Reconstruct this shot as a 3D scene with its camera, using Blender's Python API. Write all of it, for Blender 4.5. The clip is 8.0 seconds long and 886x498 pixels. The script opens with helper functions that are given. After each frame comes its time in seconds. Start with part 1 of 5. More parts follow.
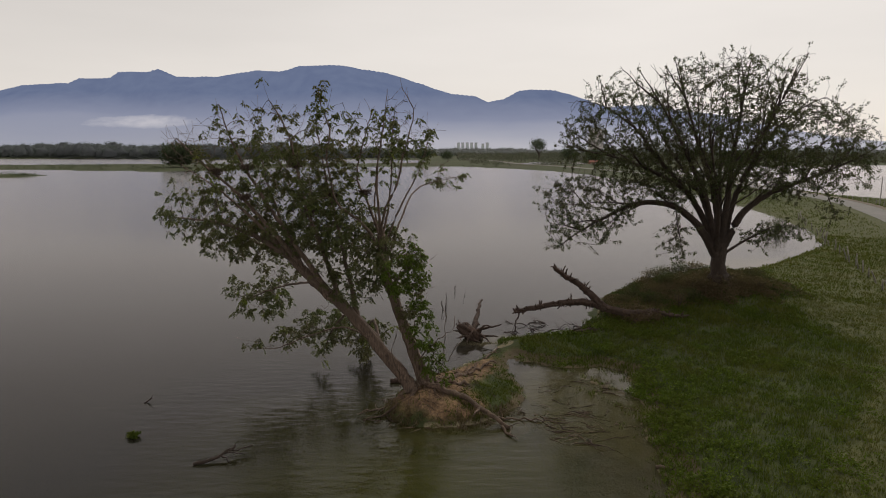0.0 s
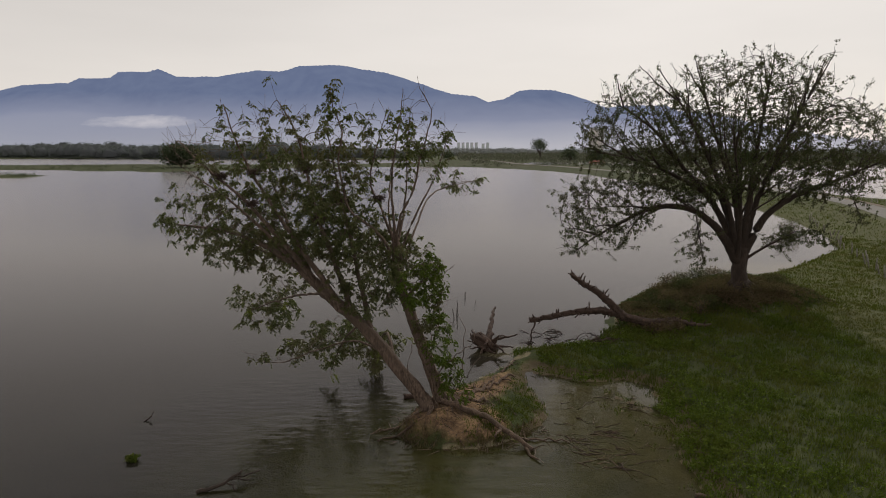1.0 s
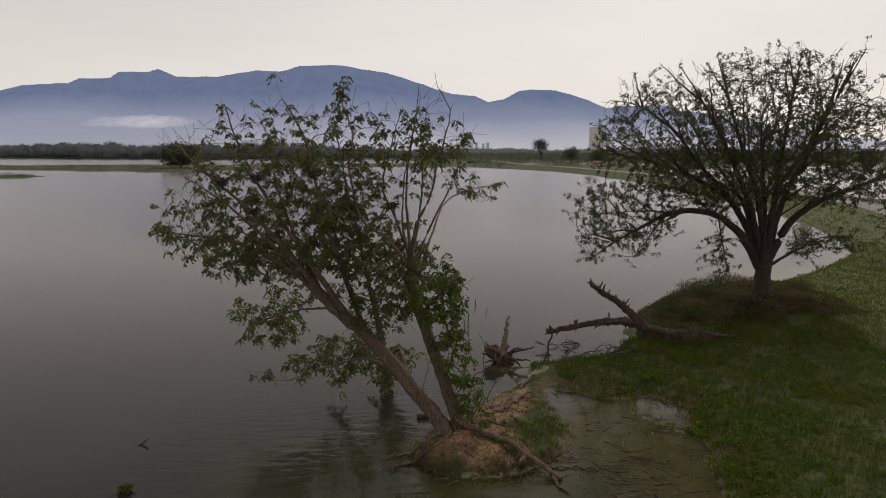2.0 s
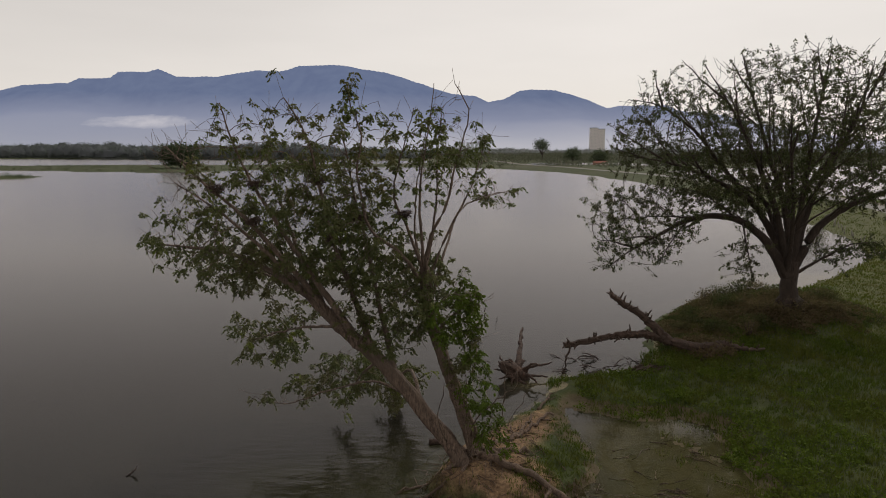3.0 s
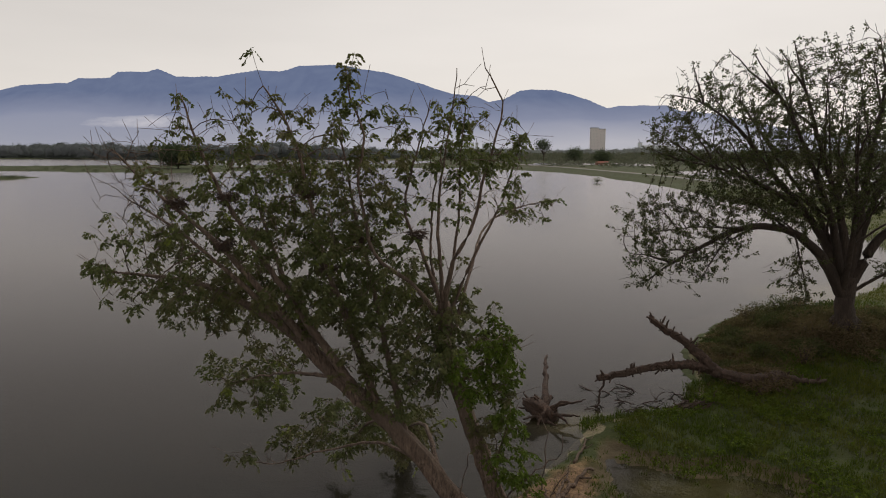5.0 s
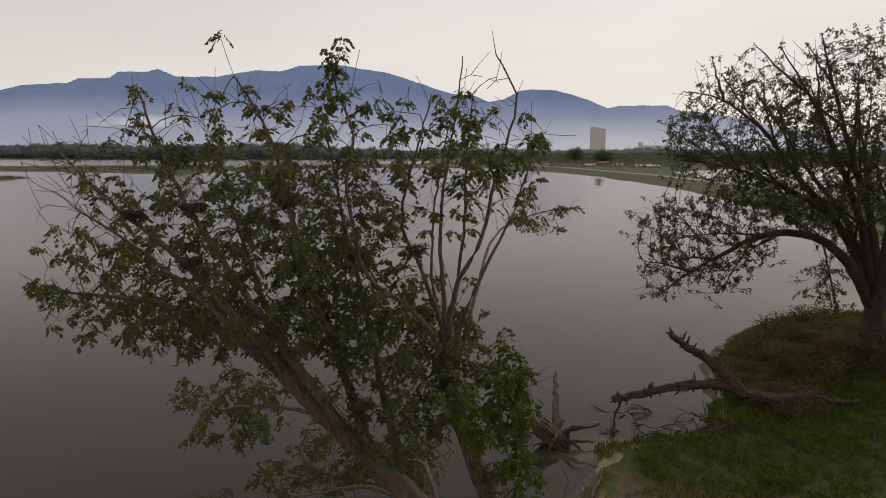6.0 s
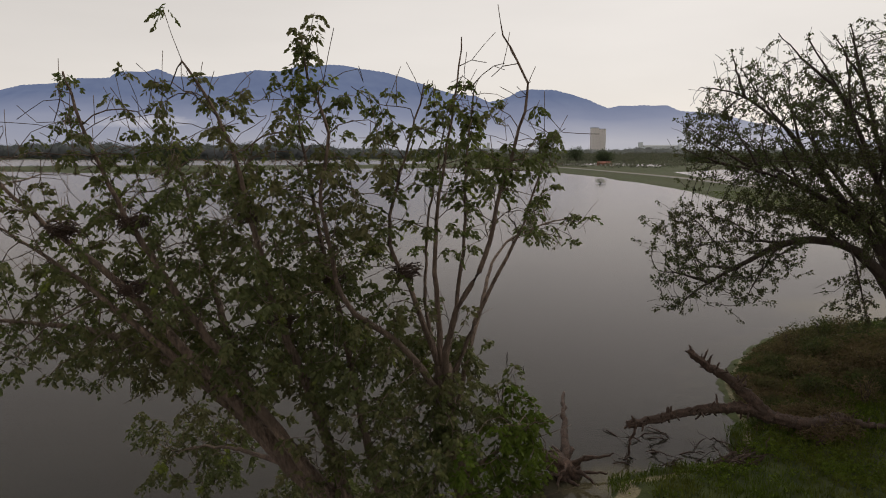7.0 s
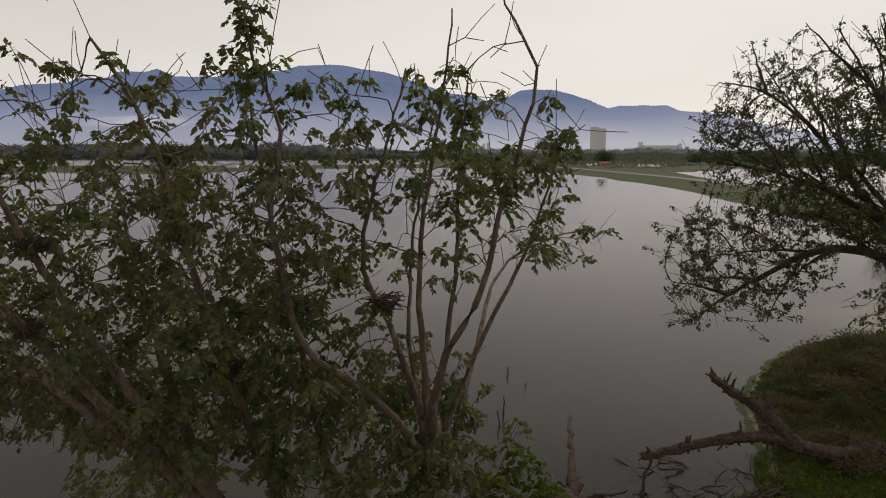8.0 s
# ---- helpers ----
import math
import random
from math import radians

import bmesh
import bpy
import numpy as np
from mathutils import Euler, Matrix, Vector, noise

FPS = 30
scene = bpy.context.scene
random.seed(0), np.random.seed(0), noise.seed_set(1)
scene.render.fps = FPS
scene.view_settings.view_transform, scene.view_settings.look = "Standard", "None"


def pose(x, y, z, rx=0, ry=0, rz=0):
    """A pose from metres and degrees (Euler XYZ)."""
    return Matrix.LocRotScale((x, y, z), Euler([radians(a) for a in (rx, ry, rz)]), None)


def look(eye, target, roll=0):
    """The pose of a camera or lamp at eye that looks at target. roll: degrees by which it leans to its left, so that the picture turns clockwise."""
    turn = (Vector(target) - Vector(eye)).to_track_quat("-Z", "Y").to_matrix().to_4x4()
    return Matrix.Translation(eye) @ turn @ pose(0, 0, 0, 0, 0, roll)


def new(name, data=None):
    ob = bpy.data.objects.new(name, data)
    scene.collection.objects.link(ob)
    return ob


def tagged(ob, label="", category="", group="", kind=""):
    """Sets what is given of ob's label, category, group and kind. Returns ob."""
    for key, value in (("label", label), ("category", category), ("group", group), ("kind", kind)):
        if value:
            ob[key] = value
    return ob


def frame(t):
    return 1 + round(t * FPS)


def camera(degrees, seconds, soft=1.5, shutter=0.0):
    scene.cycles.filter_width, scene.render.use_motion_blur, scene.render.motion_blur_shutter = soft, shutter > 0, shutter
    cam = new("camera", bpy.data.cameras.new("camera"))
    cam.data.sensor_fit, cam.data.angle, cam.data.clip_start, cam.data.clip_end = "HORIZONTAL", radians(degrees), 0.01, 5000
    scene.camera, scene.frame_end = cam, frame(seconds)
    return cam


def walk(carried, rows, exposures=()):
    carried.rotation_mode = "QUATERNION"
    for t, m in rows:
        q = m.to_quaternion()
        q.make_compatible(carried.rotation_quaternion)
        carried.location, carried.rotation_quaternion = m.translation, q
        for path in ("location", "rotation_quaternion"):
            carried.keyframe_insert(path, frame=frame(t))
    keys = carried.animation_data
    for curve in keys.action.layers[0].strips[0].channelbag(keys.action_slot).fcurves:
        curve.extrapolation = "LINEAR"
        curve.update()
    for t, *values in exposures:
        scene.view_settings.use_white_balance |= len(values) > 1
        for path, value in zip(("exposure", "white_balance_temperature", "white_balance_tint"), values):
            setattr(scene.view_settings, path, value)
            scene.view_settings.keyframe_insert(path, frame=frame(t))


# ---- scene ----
# ---- camera and walk ----
cam = camera(68.0, 8.0, soft=1.0)
PITCH = -8.74
ROWS = [
    (0.0, 0.333, -0.620, 13.33), (0.5, -0.117, 0.343, 13.41), (1.0, -0.558, 1.410, 13.47),
    (1.5, -0.979, 2.565, 13.53), (3.0, -2.046, 6.418, 13.74), (3.5, -2.315, 7.793, 13.77),
    (4.0, -2.534, 9.197, 13.79), (4.5, -2.702, 10.624, 13.81), (6.0, -2.894, 14.993, 13.87),
    (6.5, -2.862, 16.450, 13.88), (7.0, -2.789, 17.965, 13.89), (7.5, -2.682, 19.470, 13.90),
    (8.0, -2.548, 20.975, 13.92),
]
walk(cam, [(t, pose(x, y, z, 90 + PITCH, 0, 0)) for t, x, y, z in ROWS])

# ---- overcast sky and a veiled sun ----
SUN_AZ, SUN_EL = radians(40), radians(48)   # from +y towards +x
world = bpy.data.worlds.new("overcast_sky")
scene.world = world
world.use_nodes = True
wn, wl = world.node_tree.nodes, world.node_tree.links
wn.clear()
w_out = wn.new("ShaderNodeOutputWorld")
w_bg = wn.new("ShaderNodeBackground")
w_sky = wn.new("ShaderNodeTexSky")
w_sky.sky_type = "NISHITA"
w_sky.sun_disc = False
w_sky.sun_elevation = SUN_EL
w_sky.sun_rotation = SUN_AZ
w_dim = wn.new("ShaderNodeMix")
w_dim.data_type = "RGBA"
w_dim.blend_type = "MULTIPLY"
w_dim.inputs[0].default_value = 1.0
w_dim.inputs[7].default_value = (0.1, 0.1, 0.1, 1)
w_geo = wn.new("ShaderNodeTexCoord")
w_sep = wn.new("ShaderNodeSeparateXYZ")
w_ramp = wn.new("ShaderNodeValToRGB")
for pos, col in ((0.0, (0.62, 0.57, 0.53, 1)), (0.10, (0.71, 0.67, 0.60, 1)), (0.20, (0.81, 0.77, 0.69, 1)), (0.42, (0.52, 0.495, 0.44, 1)), (1.0, (0.47, 0.45, 0.40, 1))):
    e = w_ramp.color_ramp.elements[0] if pos == 0 else (w_ramp.color_ramp.elements[1] if pos == 1 else w_ramp.color_ramp.elements.new(pos))
    e.position, e.color = pos, col
w_map = wn.new("ShaderNodeMapping")
w_map.inputs["Scale"].default_value = (1.0, 1.0, 5.0)
w_noise = wn.new("ShaderNodeTexNoise")
w_noise.inputs["Scale"].default_value = 2.2
w_noise.inputs["Detail"].default_value = 4
w_cl = wn.new("ShaderNodeMapRange")
w_cl.inputs[1].default_value, w_cl.inputs[2].default_value = 0.3, 0.7
w_cl.inputs[3].default_value, w_cl.inputs[4].default_value = 0.95, 1.04
w_mul = wn.new("ShaderNodeMix")
w_mul.data_type, w_mul.blend_type = "RGBA", "MULTIPLY"
w_mul.inputs[0].default_value = 1.0
w_dot = wn.new("ShaderNodeVectorMath")
w_dot.operation = "DOT_PRODUCT"
w_dot.inputs[1].default_value = (math.sin(SUN_AZ), math.cos(SUN_AZ), 0.0)
w_side = wn.new("ShaderNodeMapRange")
w_side.inputs[1].default_value, w_side.inputs[2].default_value = -0.2, 0.9
w_side.inputs[3].default_value, w_side.inputs[4].default_value = 0.55, 1.10
w_high = wn.new("ShaderNodeMapRange")
w_high.inputs[1].default_value, w_high.inputs[2].default_value = 0.03, 0.30
w_glow = wn.new("ShaderNodeMix")
w_glow.data_type = "FLOAT"
w_glow.inputs[2].default_value = 1.0
w_veil = wn.new("ShaderNodeMath")
w_veil.operation = "MULTIPLY"
w_mix = wn.new("ShaderNodeMix")
w_mix.data_type = "RGBA"
w_mix.inputs[0].default_value = 0.93
wl.new(w_geo.outputs["Generated"], w_sep.inputs[0])
wl.new(w_sep.outputs["Z"], w_ramp.inputs[0])
wl.new(w_geo.outputs["Generated"], w_map.inputs[0])
wl.new(w_map.outputs[0], w_noise.inputs["Vector"])
wl.new(w_noise.outputs[0], w_cl.inputs[0])
wl.new(w_ramp.outputs[0], w_mul.inputs[6])
wl.new(w_geo.outputs["Generated"], w_dot.inputs[0])
wl.new(w_dot.outputs["Value"], w_side.inputs[0])
wl.new(w_sep.outputs["Z"], w_high.inputs[0])
wl.new(w_high.outputs[0], w_glow.inputs[0])
wl.new(w_side.outputs[0], w_glow.inputs[3])
wl.new(w_cl.outputs[0], w_veil.inputs[0])
wl.new(w_glow.outputs[0], w_veil.inputs[1])
wl.new(w_veil.outputs[0], w_mul.inputs[7])
wl.new(w_sky.outputs[0], w_dim.inputs[6])
wl.new(w_dim.outputs[2], w_mix.inputs[6])
wl.new(w_mul.outputs[2], w_mix.inputs[7])
wl.new(w_mix.outputs[2], w_bg.inputs["Color"])
w_bg.inputs["Strength"].default_value = 1.33
wl.new(w_bg.outputs[0], w_out.inputs["Surface"])
sun = new("veiled_sun", bpy.data.lights.new("veiled_sun", "SUN"))
sun.data.energy, sun.data.angle, sun.data.color = 0.9, radians(25), (1.0, 0.95, 0.87)
sun.matrix_world = look((0, 0, 60), (-math.sin(SUN_AZ) * math.cos(SUN_EL) * 50, -math.cos(SUN_AZ) * math.cos(SUN_EL) * 50, 60 - math.sin(SUN_EL) * 50))


# ---- materials ----
class Mat:
    """A node material under construction: m.n(type, **inputs) adds a node, values may be sockets."""

    def __init__(self, name, rough=0.7):
        self.mat = bpy.data.materials.new(name)
        self.mat.use_nodes = True
        self.nodes, self.links = self.mat.node_tree.nodes, self.mat.node_tree.links
        self.bsdf = self.nodes["Principled BSDF"]
        self.bsdf.inputs["Roughness"].default_value = rough
        self.out = self.nodes["Material Output"]

    def put(self, socket, value):
        if isinstance(value, bpy.types.NodeSocket):
            self.links.new(value, socket)
        elif isinstance(value, tuple) and len(value) == 3 and socket.type == "RGBA":
            socket.default_value = (*value, 1)
        else:
            socket.default_value = value

    def noise(self, scale, detail=3.0, rough=0.55, stretch=None, coords="Object"):
        tc = self.nodes.new("ShaderNodeTexCoord").outputs[coords]
        if stretch:
            mp = self.nodes.new("ShaderNodeMapping")
            mp.inputs["Scale"].default_value = stretch
            self.links.new(tc, mp.inputs[0])
            tc = mp.outputs[0]
        nz = self.nodes.new("ShaderNodeTexNoise")
        nz.inputs["Scale"].default_value, nz.inputs["Detail"].default_value, nz.inputs["Roughness"].default_value = scale, detail, rough
        self.links.new(tc, nz.inputs["Vector"])
        return nz.outputs[0]

    def span(self, value, a, b, c=0.0, d=1.0):
        mr = self.nodes.new("ShaderNodeMapRange")
        for i, v in enumerate((value, a, b, c, d)):
            self.put(mr.inputs[i], v)
        return mr.outputs[0]

    def mix(self, fac, a, b, blend="MIX"):
        mx = self.nodes.new("ShaderNodeMix")
        mx.data_type, mx.blend_type = "RGBA", blend
        self.put(mx.inputs[0], fac)
        self.put(mx.inputs[6], a)
        self.put(mx.inputs[7], b)
        return mx.outputs[2]

    def math(self, op, a, b=0.0):
        mt = self.nodes.new("ShaderNodeMath")
        mt.operation = op
        self.put(mt.inputs[0], a)
        self.put(mt.inputs[1], b)
        return mt.outputs[0]

    def attr(self, name):
        at = self.nodes.new("ShaderNodeAttribute")
        at.attribute_name = name
        return at.outputs["Fac"]

    def island(self):
        return self.nodes.new("ShaderNodeNewGeometry").outputs["Random Per Island"]

    def each(self):
        return self.nodes.new("ShaderNodeObjectInfo").outputs["Random"]

    def bump(self, height, strength=0.5, distance=0.05):
        bp = self.nodes.new("ShaderNodeBump")
        bp.inputs["Strength"].default_value, bp.inputs["Distance"].default_value = strength, distance
        self.links.new(height, bp.inputs["Height"])
        self.links.new(bp.outputs[0], self.bsdf.inputs["Normal"])

    def color(self, value):
        self.put(self.bsdf.inputs["Base Color"], value)
        return self


def plain(name, col, col2, scale, rough=0.75, bump=0.3, dist=0.02, metal=0.0):
    m = Mat(name, rough)
    fine = m.noise(scale, 5)
    big = m.noise(scale * 0.13, 3)
    m.color(m.mix(m.span(m.math("ADD", fine, big), 0.7, 1.3), col, col2))
    m.bump(fine, bump, dist)
    m.bsdf.inputs["Metallic"].default_value = metal
    return m.mat


def bark(name, dark, light, stretch=(4.6, 4.6, 0.75)):
    m = Mat(name, 0.85)
    crack = m.noise(2.6, 7, 0.7, stretch)
    grain = m.noise(11.0, 5, 0.7, (1.6, 1.6, 0.5))
    patch = m.noise(0.8, 5, 0.6)
    both = m.math("ADD", m.math("MULTIPLY", crack, 0.6), m.math("MULTIPLY", grain, 0.4))
    col = m.mix(m.span(both, 0.40, 0.60), dark, light)
    col = m.mix(m.span(patch, 0.42, 0.60, 0, 0.75), col, tuple(0.45 * v for v in light))
    m.color(m.mix(m.span(patch, 0.34, 0.26, 0, 0.5), col, tuple(min(1.35 * v, 0.5) for v in light)))
    m.bump(both, 1.0, 0.10)
    return m.mat


def leaf(name, a, b, c, gloss=0.45, young=None):
    m = Mat(name, gloss)
    r = m.island()
    big = m.noise(0.35, 2)
    base = m.mix(m.span(r, 0.0, 1.0), a, b)
    base = m.mix(m.span(m.math("ADD", m.math("MULTIPLY", r, 0.2), big), 0.52, 0.74), base, c)
    if young:
        base = m.mix(m.span(m.noise(0.9, 1), 0.66, 0.72), base, young)
    m.color(base)
    m.bsdf.inputs["Specular IOR Level"].default_value = 0.09
    tr = m.nodes.new("ShaderNodeBsdfTranslucent")
    m.put(tr.inputs["Color"], m.mix(0.5, base, (0.10, 0.16, 0.02)))
    mx = m.nodes.new("ShaderNodeMixShader")
    mx.inputs[0].default_value = 0.38
    m.links.new(m.bsdf.outputs[0], mx.inputs[1])
    m.links.new(tr.outputs[0], mx.inputs[2])
    m.links.new(mx.outputs[0], m.out.inputs["Surface"])
    return m.mat


BARK_PALE = bark("pale_grey_brown_bark", (0.045, 0.027, 0.020), (0.29, 0.205, 0.155))
BARK_DARK = bark("dark_brown_bark", (0.030, 0.020, 0.016), (0.095, 0.066, 0.051))
DEADWOOD = bark("weathered_reddish_deadwood", (0.022, 0.013, 0.010), (0.135, 0.083, 0.062), (2, 2, 2))
DRIFT = bark("bleached_driftwood", (0.06, 0.038, 0.027), (0.23, 0.155, 0.11), (2, 2, 2))
LEAF_L = leaf("dull_green_broad_leaf", (0.084, 0.094, 0.042), (0.172, 0.184, 0.076), (0.160, 0.140, 0.072), 0.5, (0.23, 0.26, 0.055))
LEAF_R = leaf("dark_olive_leaf", (0.052, 0.057, 0.032), (0.106, 0.112, 0.056), (0.108, 0.092, 0.058), 0.6)
LEAF_BRIGHT = leaf("fresh_green_creeper_leaf", (0.06, 0.095, 0.014), (0.14, 0.19, 0.03), (0.10, 0.13, 0.022))
# lighter and greyer than near leaves: haze mixed into the colour
LEAF_FAR = leaf("hazed_far_tree_leaf", (0.055, 0.068, 0.050), (0.085, 0.100, 0.070), (0.080, 0.088, 0.062))


# ---- mesh helpers ----
def from_arrays(name, verts, faces, material, smooth=False, attrs=None):
    me = bpy.data.meshes.new(name)
    me.from_pydata([tuple(v) for v in np.asarray(verts).tolist()], [], faces if isinstance(faces, list) else np.asarray(faces).tolist())
    if material:
        me.materials.append(material)
    if smooth:
        me.polygons.foreach_set("use_smooth", np.ones(len(me.polygons), bool))
    for key, values in (attrs or {}).items():
        me.attributes.new(key, "FLOAT", "POINT").data.foreach_set("value", np.asarray(values, np.float32))
    me.update()
    return me


def thing(name, label, category, at=(0, 0, 0), group="", kind=""):
    ob = new(name)
    ob.location = at
    ob.empty_display_size = 0.3
    return tagged(ob, label, category, group, kind)


def part(name, mesh, parent, label="", kind=""):
    ob = new(name, mesh)
    ob.parent = parent
    base = parent
    at = Vector((0, 0, 0))
    while base:
        at += base.location
        base = base.parent
    ob.location = -at
    return tagged(ob, label, kind=kind)


def frame_of(d):
    d = d / (np.linalg.norm(d) + 1e-9)
    up = np.array([0.0, 0.0, 1.0]) if abs(d[2]) < 0.9 else np.array([1.0, 0.0, 0.0])
    u = np.cross(up, d)
    u /= np.linalg.norm(u)
    return u, np.cross(d, u)


def tubes(chains, rough=0.0, rng=None):
    """Verts and faces of round limbs: chains of (points, radii)."""
    V, F = [], []
    for pts, rad in chains:
        pts = np.asarray(pts, float)
        if len(pts) < 2:
            continue
        big = max(rad)
        n = 22 if big > 0.3 else 10 if big > 0.12 else 6 if big > 0.04 else 4 if big > 0.02 else 3
        base = len(V)
        ang = np.arange(n) * 2 * np.pi / n
        for i, p in enumerate(pts):
            d = pts[min(i + 1, len(pts) - 1)] - pts[max(i - 1, 0)]
            u, v = frame_of(d)
            r = rad[i] * np.ones(n)
            if rough and rng is not None and big > 0.08:
                r = r * (1 + rough * (0.22 * rng.standard_normal(n) + 0.30 * np.sin(4 * ang + 0.11 * i + big * 9) + 0.22 * np.sin(7 * ang - 0.07 * i + 2)))
            V.extend((p + (np.cos(ang) * r)[:, None] * u + (np.sin(ang) * r)[:, None] * v).tolist())
        for i in range(len(pts) - 1):
            a, b = base + i * n, base + (i + 1) * n
            F.extend([[a + k, a + (k + 1) % n, b + (k + 1) % n, b + k] for k in range(n)])
        tip = len(V)
        V.append(pts[-1].tolist())
        end = base + (len(pts) - 1) * n
        F.extend([[end + k, end + (k + 1) % n, tip] for k in range(n)])
        V.append(pts[0].tolist())
        F.extend([[base + (k + 1) % n, base + k, tip + 1] for k in range(n)])
    return V, F


def leaves(places, ways, length, width, rng, fold=0.25):
    """Folded, pointed leaves at places along ways."""
    places, ways = np.asarray(places, float), np.asarray(ways, float)
    n = len(places)
    ways = ways / (np.linalg.norm(ways, axis=1, keepdims=True) + 1e-9)
    side = np.cross(ways, rng.standard_normal((n, 3)))
    side /= np.linalg.norm(side, axis=1, keepdims=True) + 1e-9
    nrm = np.cross(side, ways)
    L = length * rng.uniform(0.7, 1.25, (n, 1))
    W = width * rng.uniform(0.7, 1.25, (n, 1))
    low, high = places + ways * L * 0.28, places + ways * L * 0.66
    cup = nrm * W * fold
    V = np.stack([places, low + side * W * 0.42 + cup, high + side * W * 0.40 + cup * 0.6, places + ways * L - nrm * L * 0.15,
                  high - side * W * 0.40 + cup * 0.6, low - side * W * 0.42 + cup], 1).reshape(-1, 3)
    b = np.arange(n)[:, None] * 6
    F = np.concatenate([b + [0, 1, 5], b + [1, 2, 5], b + [2, 4, 5], b + [2, 3, 4]], 1).reshape(-1, 3)
    return V, F


def resample(pts, step):
    pts = np.asarray(pts, float)
    # a smooth curve through the points
    out = []
    for i in range(len(pts) - 1):
        p0, p1, p2, p3 = pts[max(i - 1, 0)], pts[i], pts[i + 1], pts[min(i + 2, len(pts) - 1)]
        n = max(1, int(round(np.linalg.norm(p2 - p1) / step)))
        for k in range(n):
            t = k / n
            out.append(0.5 * (2 * p1 + (p2 - p0) * t + (2 * p0 - 5 * p1 + 4 * p2 - p3) * t * t + (3 * p1 - p0 - 3 * p2 + p3) * t ** 3))
    out.append(pts[-1])
    return np.array(out)


def grow(limbs, blobs, step, reach, kill, rng, rounds=70, jitter=0.25, inertia=0.35):
    """A tree's nodes: given limbs (parent index, points, radius at foot and tip) first, then twigs that reach for points strewn in the blobs."""
    pos, par, lid, rmin = [], [], [], []
    firsts = []
    for k, (up, pts, r0, r1) in enumerate(limbs):
        q = resample(pts, step)
        q[1:-1] += rng.standard_normal((max(len(q) - 2, 0), 3)) * step * 0.05
        start = -1
        if up >= 0:
            cand = [i for i in range(len(pos)) if lid[i] == up]
            start = min(cand, key=lambda i: np.linalg.norm(np.array(pos[i]) - q[0]))
            q = q[1:]
        firsts.append(len(pos))
        for i, p in enumerate(q):
            par.append(start if i == 0 else len(pos) - 1)
            pos.append(p)
            lid.append(k)
            rmin.append(r0 + (r1 - r0) * (i / max(len(q) - 1, 1)) ** 0.8)
    goal = []
    for cx, cy, cz, rx, ry, rz, n in blobs:
        g = rng.standard_normal((n, 3))
        g *= (rng.uniform(0.15, 1, (n, 1)) ** 0.45) / np.linalg.norm(g, axis=1, keepdims=True)
        goal.append(g * (rx, ry, rz) + (cx, cy, cz))
    goal = np.concatenate(goal)
    near = np.full(len(goal), 1e9)
    who = np.zeros(len(goal), int)
    fresh = list(range(len(pos)))
    P = np.array(pos)
    kids = {}
    for _ in range(rounds):
        Q = P[fresh]
        for s in range(0, len(Q), 400):
            d = np.linalg.norm(goal[:, None] - Q[None, s:s + 400], axis=2)
            j = d.argmin(1)
            m = d[np.arange(len(goal)), j]
            better = m < near
            near[better], who[better] = m[better], np.array(fresh)[s + j[better]]
        keep = near > kill
        goal, near, who = goal[keep], near[keep], who[keep]
        if not len(goal):
            break
        active = near < reach
        if not active.any():
            reach *= 1.5
            continue
        fresh = []
        added = []
        for i in np.unique(who[active]):
            mine = goal[active & (who == i)]
            w = mine - P[i]
            w = (w / np.linalg.norm(w, axis=1, keepdims=True)).mean(0)
            w /= np.linalg.norm(w) + 1e-9
            prev = P[i] - P[par[i]] if par[i] >= 0 else np.array([0, 0, 1.0])
            w = w + inertia * prev / (np.linalg.norm(prev) + 1e-9) + rng.standard_normal(3) * jitter
            p = P[i] + step * w / (np.linalg.norm(w) + 1e-9)
            if kids.get(i, 0) >= 3:
                near[who == i] = np.maximum(near[who == i], reach * 2)
                continue
            kids[i] = kids.get(i, 0) + 1
            added.append(p)
            par.append(int(i))
            lid.append(lid[i])
            rmin.append(0.0)
            fresh.append(len(par) - 1)
        if not added:
            break
        P = np.concatenate([P, np.array(added)])
    par, lid, rmin = np.array(par), np.array(lid), np.array(rmin)
    return P, par, lid, rmin


def thicken(P, par, rmin, tip, power=2.3):
    n = len(P)
    acc = np.zeros(n)
    count = np.zeros(n, int)
    for i in range(n):
        if par[i] >= 0:
            count[par[i]] += 1
    order = np.argsort(-depth_of(par))
    rad = np.zeros(n)
    for i in order:
        rad[i] = max(acc[i] ** (1 / power) if count[i] else tip, tip, rmin[i])
        if rmin[i] > 0.52:
            rad[i] = rmin[i]
        if par[i] >= 0:
            grown = min(rad[i], rmin[par[i]]) if rmin[par[i]] > 0 else rad[i]
            acc[par[i]] += grown ** power
    return rad, count


def depth_of(par):
    d = np.zeros(len(par), int)
    for i in range(len(par)):
        d[i] = d[par[i]] + 1 if par[i] >= 0 else 0
    return d


def chains_of(P, par, rad, pick):
    """Runs of nodes from each fork to a tip, for the picked nodes."""
    n = len(P)
    kids = [[] for _ in range(n)]
    for i in range(n):
        if par[i] >= 0:
            kids[par[i]].append(i)
    main = [max(k, key=lambda j: rad[j]) if k else -1 for k in kids]
    runs = []
    for i in range(n):
        if not pick[i]:
            continue
        head = par[i] < 0 or main[par[i]] != i or not pick[par[i]]
        if not head:
            continue
        pts, rs = ([P[par[i]]], [min(rad[i] * 1.15, rad[par[i]])]) if par[i] >= 0 else ([], [])
        j = i
        while j >= 0 and pick[j]:
            pts.append(P[j])
            rs.append(rad[j])
            j = main[j]
        runs.append((pts, rs))
    return runs


